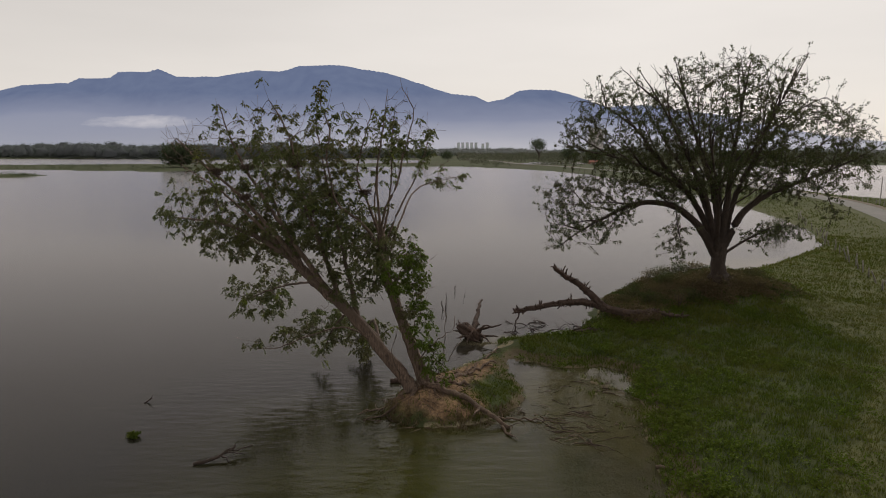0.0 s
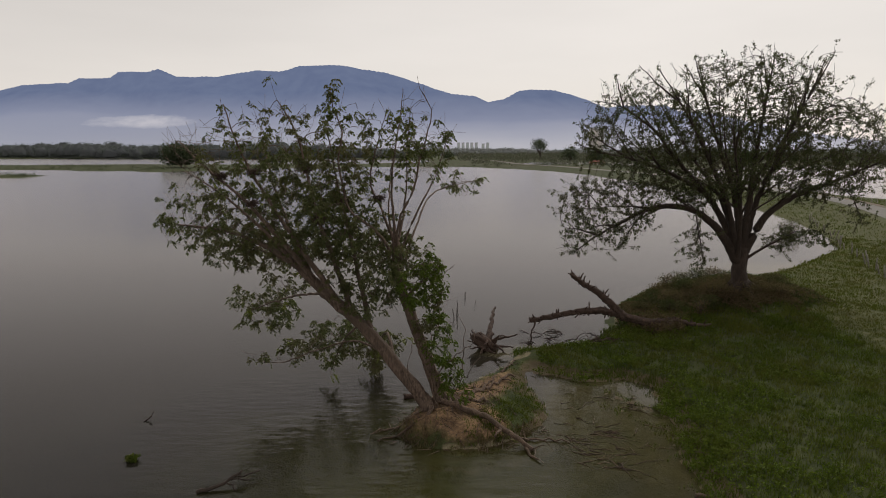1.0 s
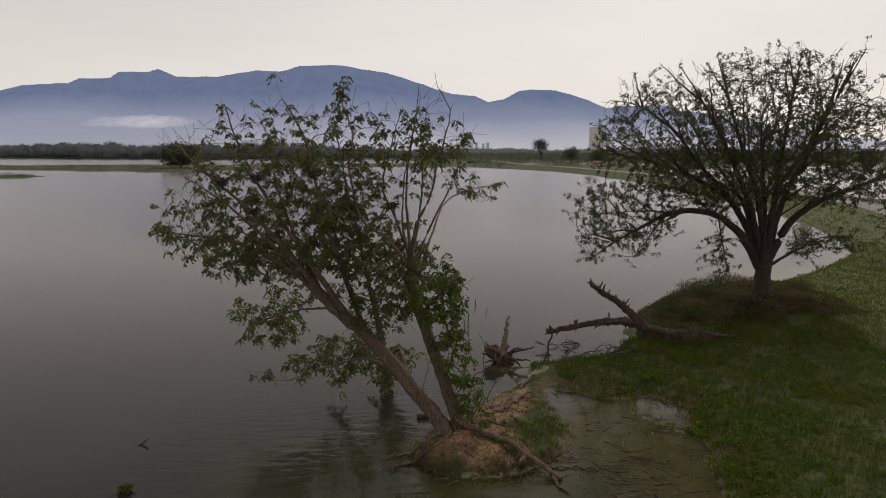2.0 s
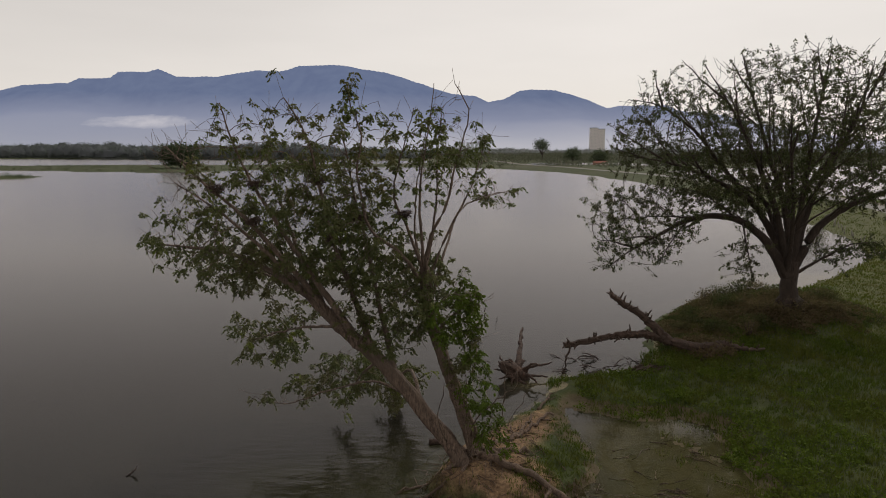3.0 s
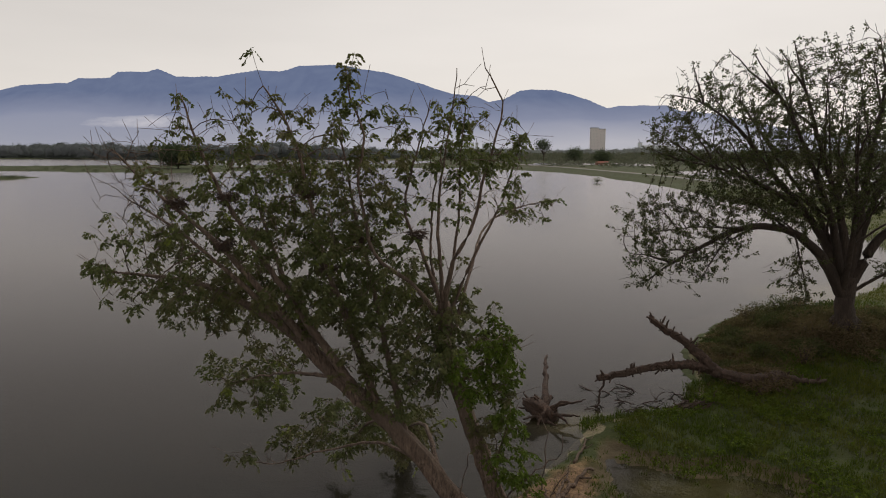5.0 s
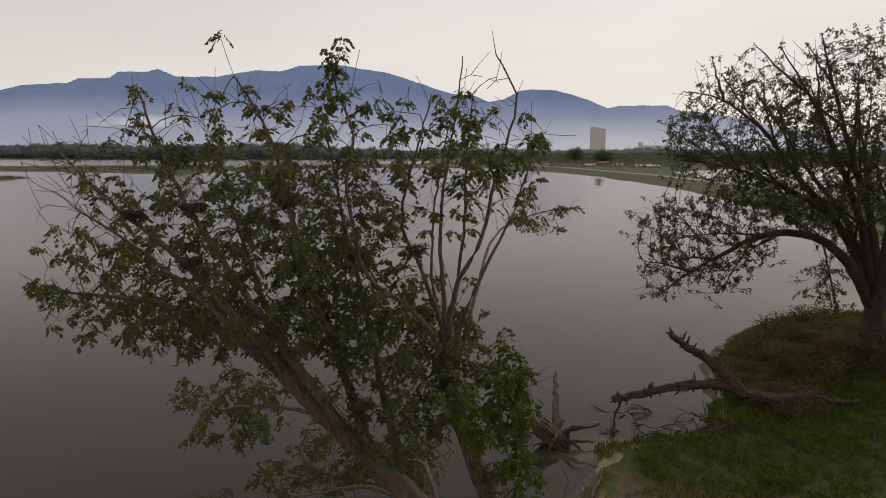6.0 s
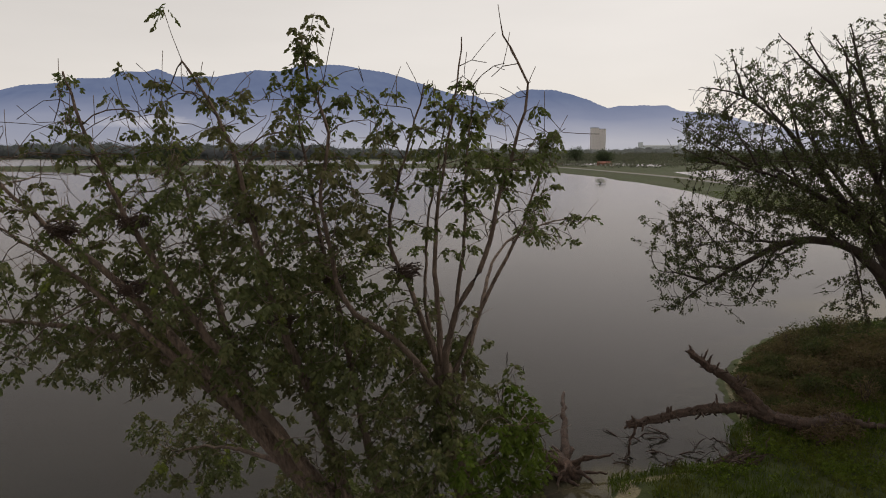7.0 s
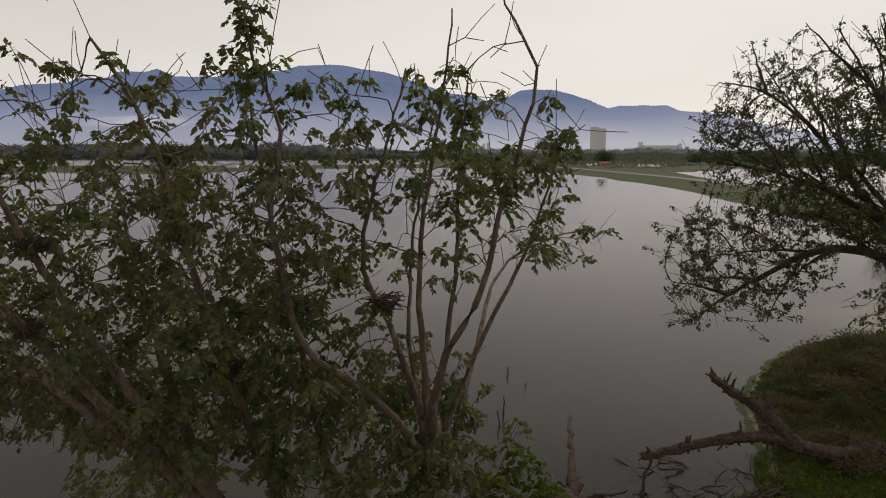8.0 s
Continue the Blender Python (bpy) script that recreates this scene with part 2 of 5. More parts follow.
# ---- plan of the shores and the road ----
LAKE = [(8, -300), (8.6, 0), (9.4, 22), (10.4, 27), (10.7, 30), (11.3, 34.4), (11.9, 37.4), (10.2, 39.0), (7.8, 38.4), (5.4, 39.6), (4.2, 41.6), (4.7, 43.6), (7.4, 44.4), (10.6, 45.6), (12.2, 48.8), (13.9, 55.2), (17.2, 60.2),
        (21.4, 64.6), (26.4, 67.4), (33.8, 69.5), (42, 77), (53, 88), (61, 107), (66, 127), (69, 145), (73, 180), (77, 225), (78, 260), (76, 293), (73, 342), (66, 378), (57, 402), (44, 432), (15, 480), (-50, 480), (-95, 462), (-118, 430), (-140, 388), (-165, 378), (-238, 404), (-300, 418), (-900, 430), (-900, -300)]
BACK_LAKE = [(-900, 500), (-330, 512), (-235, 545), (-120, 545), (-20, 610), (-10, 700), (-150, 840), (-900, 845)]
EAST_LAKE = [(112, 180), (125, 160), (400, 250), (500, 400), (330, 520), (200, 470), (130, 400), (116, 300)]
FAR_POND = [(60, 560), (160, 520), (200, 600), (90, 640)]
ISLET = [(-2.8, 31.2), (-2.2, 30.1), (-1.0, 29.4), (0.6, 29.2), (2.4, 29.9), (3.6, 30.9), (4.5, 31.9), (5.0, 33.2), (5.0, 35.0), (4.6, 37.0), (4.6, 39.0), (5.2, 41.0), (5.0, 42.8), (3.9, 42.2), (2.7, 40.4), (1.4, 38.7), (0.3, 37.4), (-0.9, 35.6), (-2.2, 33.2)]
ROAD = [(20, -300), (38, 0), (52, 50), (66, 86), (78, 113), (89.5, 146), (95, 180), (98, 230), (96.5, 300), (90, 352), (76, 438), (57, 512), (45, 650), (5, 840)]
BAR = [(-300, 316), (-240, 304), (-198, 303), (-188, 310), (-200, 320), (-245, 328)]


def seg_dist(x, y, pts, closed):
    pts = np.asarray(pts, float)
    best = np.full(x.shape, 1e9)
    for i in range(len(pts) if closed else len(pts) - 1):
        a, b = pts[i], pts[(i + 1) % len(pts)]
        dx, dy = b - a
        t = np.clip(((x - a[0]) * dx + (y - a[1]) * dy) / (dx * dx + dy * dy), 0, 1)
        best = np.minimum(best, np.hypot(x - a[0] - t * dx, y - a[1] - t * dy))
    return best


def inside(x, y, pts):
    pts = np.asarray(pts, float)
    odd = np.zeros(x.shape, bool)
    for i in range(len(pts)):
        (ax, ay), (bx, by) = pts[i], pts[(i + 1) % len(pts)]
        if ay != by:
            odd ^= ((ay > y) != (by > y)) & (x < (bx - ax) * (y - ay) / (by - ay) + ax)
    return odd


def signed(x, y, pts):
    """Metres into the outline (outside: minus)."""
    d = seg_dist(x, y, pts, True)
    return np.where(inside(x, y, pts), d, -d)


def smooth01(v):
    v = np.clip(v, 0, 1)
    return v * v * (3 - 2 * v)


def wave(x, y, s, seed=0.0):
    """Soft unevenness, -1 to 1, with a size of about s metres."""
    a = np.sin(x / s * 2.1 + seed) * np.cos(y / s * 1.7 + seed * 1.3)
    b = np.sin(x / s * 4.3 + y / s * 2.9 + seed * 2.1) * 0.5
    c = np.sin(y / s * 7.7 - x / s * 5.1 + seed * 0.7) * 0.28
    return (a + b + c) / 1.6


def ground_height(x, y):
    x, y = np.asarray(x, float), np.asarray(y, float)
    wig = 0.35 * wave(x, y, 3.0) + 0.15 * wave(x, y, 0.9, 2.0)
    far = smooth01((np.hypot(x, y) - 90) / 200)
    wet = np.maximum.reduce([signed(x, y, LAKE), signed(x, y, BACK_LAKE), signed(x, y, EAST_LAKE), signed(x, y, FAR_POND)])
    wet = wet + wig * (1 + 3 * far)
    z = np.where(wet > 0, -0.04 - 1.3 * smooth01(wet / 9) - 0.05 * np.minimum(wet, 1), 0.04 + 0.40 * smooth01(-wet / 1.3) + 0.25 * smooth01(-wet / 14))
    # the drowned flat between islet and shore
    flat = smooth01(1.45 - np.hypot((x - 8.7) / 3.6, (y - 33.5) / 7.0))
    z = np.where(wet > 0, np.maximum(z, -0.80 + 0.70 * flat + (0.05 * wave(x, y, 1.3, 1.0) + 0.03 * wave(x, y, 0.4, 3.0)) * flat), z)
    bank = smooth01(1.5 - np.hypot((x - 9.3) / 1.9, (y - 34.6) / 3.4))
    z = np.where(wet > 0, np.maximum(z, -0.14 + 0.11 * bank + (0.05 * wave(x, y, 1.1, 2.0) + 0.03 * wave(x, y, 0.4, 5.0)) * (bank > 0) - (bank <= 0) * 9), z)
    # islet: a steep earth bank in front, falling gently behind
    isl = signed(x, y, ISLET) + 0.18 * wave(x, y, 0.8, 4.0) + 0.1 * wave(x, y, 0.3, 1.0)
    top = 0.25 + 0.14 * wave(x, y, 0.7, 6.0) + 0.07 * wave(x, y, 0.3, 2.0) + 0.85 * np.exp(-(((x + 0.3) / 3.2) ** 2 + ((y - 32.3) / 3.0) ** 2))
    z = np.where(isl > -1.2, np.maximum(z, -0.22 + (top + 0.22) * smooth01((isl + 0.35) / 1.35)), z)
    # the mound under the big tree
    z = z + np.where(wet < 1.0, 1.55 * np.exp(-(((x - 25) / 6.2) ** 2 + ((y - 57.0) / 5.5) ** 2)) * smooth01((1.0 - wet) / 6.5), 0)
    z = z + np.where(wet < 0.5, 0.3 * np.exp(-(((x - 15.2) / 2.2) ** 2 + ((y - 48.2) / 2.0) ** 2)) * smooth01((0.5 - wet) / 1.5), 0)
    # road bank and bunds round the lakes
    rd = seg_dist(x, y, ROAD, False)
    z = np.where(wet < 0.5, np.maximum(z, 1.45 * smooth01((11 - rd) / 6.5) * smooth01((0.5 - wet) / 3)), z)
    bar = signed(x, y, BAR) + 2 * wig
    z = np.where(bar > -3, np.maximum(z, -0.3 + 1.2 * smooth01((bar + 3) / 5)), z)
    land = smooth01(-wet / 3)
    z = z + land * (0.07 * wave(x, y, 2.2, 3.0) + 0.04 * wave(x, y, 0.7, 5.0) + far * 0.3 * wave(x, y, 40.0, 1.0)) * smooth01((rd - 3) / 3)
    # no ground lies level with the water
    return np.where(np.abs(z) < 0.045, np.where(z < 0, -0.045, 0.045), z)


def height_at(x, y):
    return float(ground_height(np.array([x]), np.array([y]))[0])


def axis_marks(lo, a, b, hi, fine):
    marks = list(np.arange(a, b + fine, fine))
    s, v = fine, b + fine
    while v < hi:
        s *= 1.055
        v += s
        marks.append(v)
    s, v = fine, a
    while v > lo:
        s *= 1.055
        v -= s
        marks.insert(0, v)
    return np.array(marks)


def grazed(x, y):
    """Where the short pasture takes over from the rank weeds."""
    return x + 1.6 * wave(x, y, 5.0, 2.0) + 0.5 * wave(x, y, 1.3, 4.0) - np.where(y < 40, 12.6 + 0.75 * (y - 20), np.where(y < 50, 27.6 + 0.1 * (y - 40), 28.6 + 0.30 * (np.minimum(y, 80) - 50)))


def ground_sheet():
    xs = axis_marks(-4600, -4.5, 28, 4600, 0.22)
    ys = axis_marks(-600, 21, 62, 4700, 0.22)
    X, Y = np.meshgrid(xs, ys)
    x, y = X.ravel(), Y.ravel()
    z = ground_height(x, y)
    nx, ny = len(xs), len(ys)
    i = np.arange(nx - 1)[None] + np.arange(ny - 1)[:, None] * nx
    F = np.stack([i, i + 1, i + 1 + nx, i + nx], -1).reshape(-1, 4)
    isl = signed(x, y, ISLET)
    bare = np.exp(-(((x - 0.7) / 1.6) ** 2 + ((y - 30.9) / 1.1) ** 2)) * 1.3 + 0.7 * np.exp(-(((x + 0.4) / 2.0) ** 2 + ((y - 32.3) / 1.6) ** 2))
    bare = bare + 1.1 * np.exp(-(((x - 0.9 - 0.6 * (y - 35)) / 1.7) ** 2 + ((y - 35.4) / 3.6) ** 2))
    bare = np.maximum(bare * (isl > -0.6), 0.8 * np.exp(-(((x - 23.6) / 2.6) ** 2 + ((y - 53.4) / 1.8) ** 2)))
    mud = 1.3 * smooth01((1.25 - np.hypot((x - 8.2) / 5.2, (y - 31) / 11.0)) / 0.3) * smooth01((0.34 - z) / 0.15)
    sand = np.exp(-((isl - 0.05) / 0.36) ** 2) * smooth01((31.0 - y) / 0.8) * smooth01((x + 1.2) / 0.8)
    strand = np.exp(-((isl - 0.1) / 0.34) ** 2) * (y > 34.6 + 1.3 * (x + 0.9)) * (y > 33) + np.exp(-((signed(x, y, LAKE) + 0.1) / 0.4) ** 2) * smooth01((y - 42.2) / 0.8) * smooth01((80 - y) / 5) * (x < 60)
    sand = np.maximum(sand, np.minimum(strand, 1.0) * (1 - 0.25 * smooth01((y - 46) / 3)))
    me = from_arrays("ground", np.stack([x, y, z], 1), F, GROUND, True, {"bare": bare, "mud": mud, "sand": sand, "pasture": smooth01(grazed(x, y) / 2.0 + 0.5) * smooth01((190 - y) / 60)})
    return tagged(new("ground", me), "uneven grassy lake shore with bare earth and mud", "ground", kind="structure")


def ground_material():
    m = Mat("grass_earth_and_mud", 0.95)
    pos = m.nodes.new("ShaderNodeNewGeometry").outputs["Position"]
    sep = m.nodes.new("ShaderNodeSeparateXYZ")
    m.links.new(pos, sep.inputs[0])
    fine, mid, big, vast = m.noise(9, 5), m.noise(1.3, 5), m.noise(0.16, 4), m.noise(0.012, 4)
    grass = m.mix(m.span(mid, 0.35, 0.65), (0.034, 0.046, 0.010), (0.066, 0.080, 0.018))
    grass = m.mix(m.span(big, 0.50, 0.68, 0, 0.7), grass, (0.046, 0.046, 0.017))
    grass = m.mix(m.span(vast, 0.5, 0.62, 0, 0.7), grass, (0.075, 0.07, 0.032))
    grass = m.mix(m.attr("pasture"), grass, m.mix(m.span(mid, 0.35, 0.65), (0.066, 0.074, 0.020), (0.110, 0.108, 0.036)))
    earth = m.mix(m.span(m.math("ADD", m.math("MULTIPLY", fine, 0.5), m.math("MULTIPLY", mid, 0.5)), 0.38, 0.62), (0.095, 0.055, 0.032), (0.34, 0.215, 0.118))
    mud = m.mix(m.span(mid, 0.3, 0.7), (0.075, 0.058, 0.030), (0.14, 0.105, 0.060))
    silt = m.mix(m.span(fine, 0.3, 0.7), (0.19, 0.16, 0.10), (0.34, 0.29, 0.185))
    col = m.mix(m.span(m.math("ADD", m.attr("bare"), m.math("MULTIPLY", mid, 0.5)), 0.55, 0.85), grass, earth)
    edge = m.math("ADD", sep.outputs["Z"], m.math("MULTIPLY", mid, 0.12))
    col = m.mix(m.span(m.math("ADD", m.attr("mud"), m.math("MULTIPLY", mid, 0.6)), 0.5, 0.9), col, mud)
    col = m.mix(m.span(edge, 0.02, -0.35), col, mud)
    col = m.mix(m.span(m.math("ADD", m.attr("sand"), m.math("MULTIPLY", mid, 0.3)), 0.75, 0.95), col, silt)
    # deep bed painted near black in place of light lost in murky water
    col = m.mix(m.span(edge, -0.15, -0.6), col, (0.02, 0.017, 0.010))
    m.color(col)
    m.bump(m.math("ADD", fine, m.math("MULTIPLY", mid, 2.0)), 0.7, 0.08)
    return m.mat


def water_material():
    m = Mat("murky_lake_water", 1.0)
    silt = m.noise(0.25, 4)
    pos = m.nodes.new("ShaderNodeNewGeometry").outputs["Position"]
    away = m.nodes.new("ShaderNodeVectorMath")
    away.operation = "DISTANCE"
    m.links.new(pos, away.inputs[0])
    away.inputs[1].default_value = (-0.5, 24.0, 0.0)
    algae = m.span(m.math("ADD", away.outputs["Value"], m.math("MULTIPLY", silt, 8.0)), 18.0, 5.0)
    open_water = m.mix(m.span(silt, 0.35, 0.65), (0.050, 0.0455, 0.039), (0.060, 0.0545, 0.046))
    col = m.mix(algae, open_water, (0.092, 0.094, 0.022))
    # stirred-up silt over the drowned flat and round the islet
    near = m.nodes.new("ShaderNodeVectorMath")
    near.operation = "MULTIPLY_ADD"
    m.links.new(pos, near.inputs[0])
    near.inputs[1].default_value, near.inputs[2].default_value = (1 / 4.6, 1 / 8.5, 0.0), (-8.2 / 4.6, -33.0 / 8.5, 0.0)
    far = m.nodes.new("ShaderNodeVectorMath")
    far.operation = "LENGTH"
    m.links.new(near.outputs[0], far.inputs[0])
    cloudy = m.span(m.math("ADD", far.outputs["Value"], m.math("MULTIPLY", m.math("SUBTRACT", m.noise(0.5, 4), 0.5), 1.3)), 1.15, 0.55)
    spit = m.nodes.new("ShaderNodeVectorMath")
    spit.operation = "MULTIPLY_ADD"
    m.links.new(pos, spit.inputs[0])
    spit.inputs[1].default_value, spit.inputs[2].default_value = (1 / 3.6, 1 / 1.7, 0.0), (-5.2 / 3.6, -43.6 / 1.7, 0.0)
    off = m.nodes.new("ShaderNodeVectorMath")
    off.operation = "LENGTH"
    m.links.new(spit.outputs[0], off.inputs[0])
    pale = m.math("MAXIMUM", 0.0, m.span(m.math("ADD", off.outputs["Value"], m.math("MULTIPLY", m.math("SUBTRACT", m.noise(0.9, 4), 0.5), 1.0)), 1.15, 0.4))
    # cove: pale silt plus the bright sky's reflection, both painted into the water colour
    cove = m.nodes.new("ShaderNodeVectorMath")
    cove.operation = "MULTIPLY_ADD"
    m.links.new(pos, cove.inputs[0])
    cove.inputs[1].default_value, cove.inputs[2].default_value = (1 / 13.0, 1 / 7.0, 0.0), (-38.0 / 13.0, -73.0 / 7.0, 0.0)
    rim = m.nodes.new("ShaderNodeVectorMath")
    rim.operation = "LENGTH"
    m.links.new(cove.outputs[0], rim.inputs[0])
    pale = m.math("MAXIMUM", pale, m.span(m.math("ADD", rim.outputs["Value"], m.math("MULTIPLY", m.math("SUBTRACT", m.noise(0.2, 4), 0.5), 0.8)), 1.1, 0.4))
    muddy = m.mix(m.span(m.noise(0.8, 4), 0.35, 0.65), (0.098, 0.096, 0.038), (0.142, 0.128, 0.056))
    m.color(m.mix(pale, m.mix(cloudy, col, muddy), (0.25, 0.215, 0.125)))
    m.bsdf.inputs["Specular IOR Level"].default_value = 0.0
    rip = m.noise(1.5, 2, 0.4, (0.6, 1.5, 1))
    fine = m.noise(6.0, 2, 0.5, (0.6, 1.3, 1))
    swell = m.noise(0.35, 2, 0.5, (0.5, 1.3, 1))
    calm = m.span(m.noise(0.06, 2), 0.4, 0.65, 0.55, 1.0)
    tall = m.math("MULTIPLY", m.math("ADD", m.math("ADD", rip, m.math("MULTIPLY", fine, 0.25)), m.math("MULTIPLY", swell, 0.9)), calm)
    bp = m.nodes.new("ShaderNodeBump")
    bp.inputs["Distance"].default_value = 0.14
    stir = m.nodes.new("ShaderNodeVectorMath")
    stir.operation = "DISTANCE"
    m.links.new(pos, stir.inputs[0])
    stir.inputs[1].default_value = (-4.0, 29.0, 0.0)
    m.links.new(m.span(stir.outputs["Value"], 5.0, 15.0, 0.5, 0.06), bp.inputs["Strength"])
    m.links.new(tall, bp.inputs["Height"])
    clear = m.nodes.new("ShaderNodeBsdfTransparent")
    clear.inputs["Color"].default_value = (0.62, 0.60, 0.42, 1)
    body = m.nodes.new("ShaderNodeMixShader")
    body.inputs[0].default_value = 0.45
    m.links.new(clear.outputs[0], body.inputs[1])
    m.links.new(m.bsdf.outputs[0], body.inputs[2])
    gloss = m.nodes.new("ShaderNodeBsdfGlossy")
    # sheltered and glassy near the trees, ruffled by the wind far out
    m.links.new(m.span(m.math("ADD", away.outputs["Value"], m.math("MULTIPLY", silt, 20.0)), 25.0, 140.0, 0.035, 0.19), gloss.inputs["Roughness"])
    gloss.inputs["Color"].default_value = (0.79, 0.765, 0.78, 1)
    m.links.new(bp.outputs[0], gloss.inputs["Normal"])
    fres = m.nodes.new("ShaderNodeFresnel")
    fres.inputs["IOR"].default_value = 1.29
    m.links.new(bp.outputs[0], fres.inputs["Normal"])
    mx = m.nodes.new("ShaderNodeMixShader")
    m.links.new(fres.outputs[0], mx.inputs[0])
    m.links.new(body.outputs[0], mx.inputs[1])
    m.links.new(gloss.outputs[0], mx.inputs[2])
    m.links.new(mx.outputs[0], m.out.inputs["Surface"])
    return m.mat


GROUND = ground_material()
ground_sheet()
water_mesh = from_arrays("water", [(-4600, -600, 0), (4600, -600, 0), (4600, 4700, 0), (-4600, 4700, 0)], [[0, 1, 2, 3]], water_material())
tagged(new("water", water_mesh), "still murky grey lake water with fine ripples", "lake", kind="structure")


# ---- far hills and mist ----
RIDGE = [(-4400, 120), (-3600, 240), (-3000, 300), (-2630, 353), (-2493, 382), (-2224, 395), (-2155, 421), (-1971, 424), (-1918, 460), (-1744, 457), (-1683, 476), (-1579, 431), (-1335, 431), (-1100, 467), (-967, 460), (-849, 492), (-749, 496), (-599, 496), (-482, 473), (-349, 457), (-216, 418), (-66, 366), (52, 330),
         (186, 320), (270, 284), (354, 300), (454, 348), (521, 357), (672, 350), (756, 328), (858, 297), (977, 248), (1044, 261), (1330, 264), (1399, 234), (1534, 224), (1670, 208), (1807, 172), (2253, 95), (2629, 55), (4400, 30)]


def mountain_material():
    m = Mat("glowing_haze_mountain", 1.0)
    pos = m.nodes.new("ShaderNodeNewGeometry").outputs["Position"]
    sep = m.nodes.new("ShaderNodeSeparateXYZ")
    m.links.new(pos, sep.inputs[0])
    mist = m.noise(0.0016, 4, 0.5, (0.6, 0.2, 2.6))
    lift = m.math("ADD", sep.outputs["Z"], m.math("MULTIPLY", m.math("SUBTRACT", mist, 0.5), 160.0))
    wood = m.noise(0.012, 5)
    # distance haze is painted in: blue on top, paler towards the foot
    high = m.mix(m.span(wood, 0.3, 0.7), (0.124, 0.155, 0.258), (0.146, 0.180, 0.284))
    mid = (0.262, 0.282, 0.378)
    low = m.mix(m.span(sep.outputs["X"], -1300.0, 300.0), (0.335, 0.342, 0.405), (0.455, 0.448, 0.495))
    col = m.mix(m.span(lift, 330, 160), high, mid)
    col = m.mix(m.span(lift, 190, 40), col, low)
    # a lone bank of white mist painted onto the slope's colour
    dx = m.math("DIVIDE", m.math("ADD", sep.outputs["X"], 1600.0), 270.0)
    dz = m.math("DIVIDE", m.math("SUBTRACT", sep.outputs["Z"], m.math("ADD", 146.0, m.math("MULTIPLY", m.noise(0.004, 3), 14.0))), 34.0)
    off = m.math("ADD", m.math("MULTIPLY", dx, dx), m.math("MULTIPLY", dz, dz))
    puff = m.noise(0.011, 5, 0.6, (0.5, 0.1, 1.6))
    bank = m.span(m.math("ADD", off, m.math("MULTIPLY", puff, 3.4)), 3.1, 1.6, 0.0, 0.8)
    col = m.mix(bank, col, (0.56, 0.54, 0.58))
    # the backdrop emits its colour, so lamps and sky don't shade it
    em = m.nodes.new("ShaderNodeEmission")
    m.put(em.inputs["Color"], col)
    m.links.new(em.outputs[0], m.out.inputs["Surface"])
    return m.mat


def mountains():
    rx, rz = np.array(RIDGE, float).T
    xs = np.linspace(-4300, 4300, 2400)
    top = np.interp(xs, rx, rz) + 1.6 * np.sin(xs / 37.0) * np.sin(xs / 61.0) + 1.1 * np.sin(xs / 23.0 + 1) + 2.6 * np.sin(xs / 11.0) * np.sin(xs / 7.3 + 2) * np.sin(xs / 83.0)
    rows = []
    for s in np.linspace(0, 1, 14):
        spur = 90 * np.sin(xs / 140 + 3 * s) * np.sin(np.pi * s)
        rows.append(np.stack([xs, 3300 + 700 * s + spur, -6 + (top + 6) * s], 1))
    rows.append(np.stack([xs, np.full_like(xs, 4300), top * 0.5], 1))
    V = np.concatenate(rows)
    n = len(xs)
    i = np.arange(n - 1)[None] + np.arange(len(rows) - 1)[:, None] * n
    F = np.stack([i, i + 1, i + 1 + n, i + n], -1).reshape(-1, 4)
    tagged(new("backdrop", from_arrays("mountain_range", V, F, mountain_material(), True)), "blue forested mountain range with low mist and haze painted in", "mountains", kind="structure")


mountains()


# ---- the two trees ----
def clumps(p, s, seed):
    """Soft 3D patches, about -1 to 1."""
    x, y, z = (p / s).T
    return (np.sin(2.3 * x + seed) * np.sin(2.1 * y + 1.7 * seed) + np.sin(2.9 * z + 1.1 * x + seed * 0.6) * np.cos(1.9 * y - x) + 0.6 * np.sin(4.7 * x - 3.9 * z + seed)) / 1.9


def shoots(P, par, lid, rmin, chance, least, most, up, rng):
    """Straight young shoots past the twig ends."""
    n = len(P)
    kids = np.zeros(n, int)
    np.add.at(kids, par[par >= 0], 1)
    ends = [i for i in range(n) if kids[i] == 0 and rmin[i] == 0 and rng.uniform() < chance(P[i])]
    newP, newpar, newlid = [], [], []
    for i in ends:
        d = P[i] - P[par[i]]
        d = d / (np.linalg.norm(d) + 1e-9) + (0, 0, up) + rng.standard_normal(3) * 0.25
        d /= np.linalg.norm(d)
        L = rng.uniform(least, most)
        k = max(2, int(L / 0.35))
        last, p = i, P[i]
        for _ in range(k):
            d = d + rng.standard_normal(3) * 0.12
            d /= np.linalg.norm(d)
            p = p + d * L / k
            newP.append(p)
            newpar.append(last)
            newlid.append(lid[i])
            last = n + len(newP) - 1
    return np.concatenate([P, newP]), np.concatenate([par, newpar]).astype(int), np.concatenate([lid, newlid]).astype(int), np.concatenate([rmin, np.zeros(len(newP))])


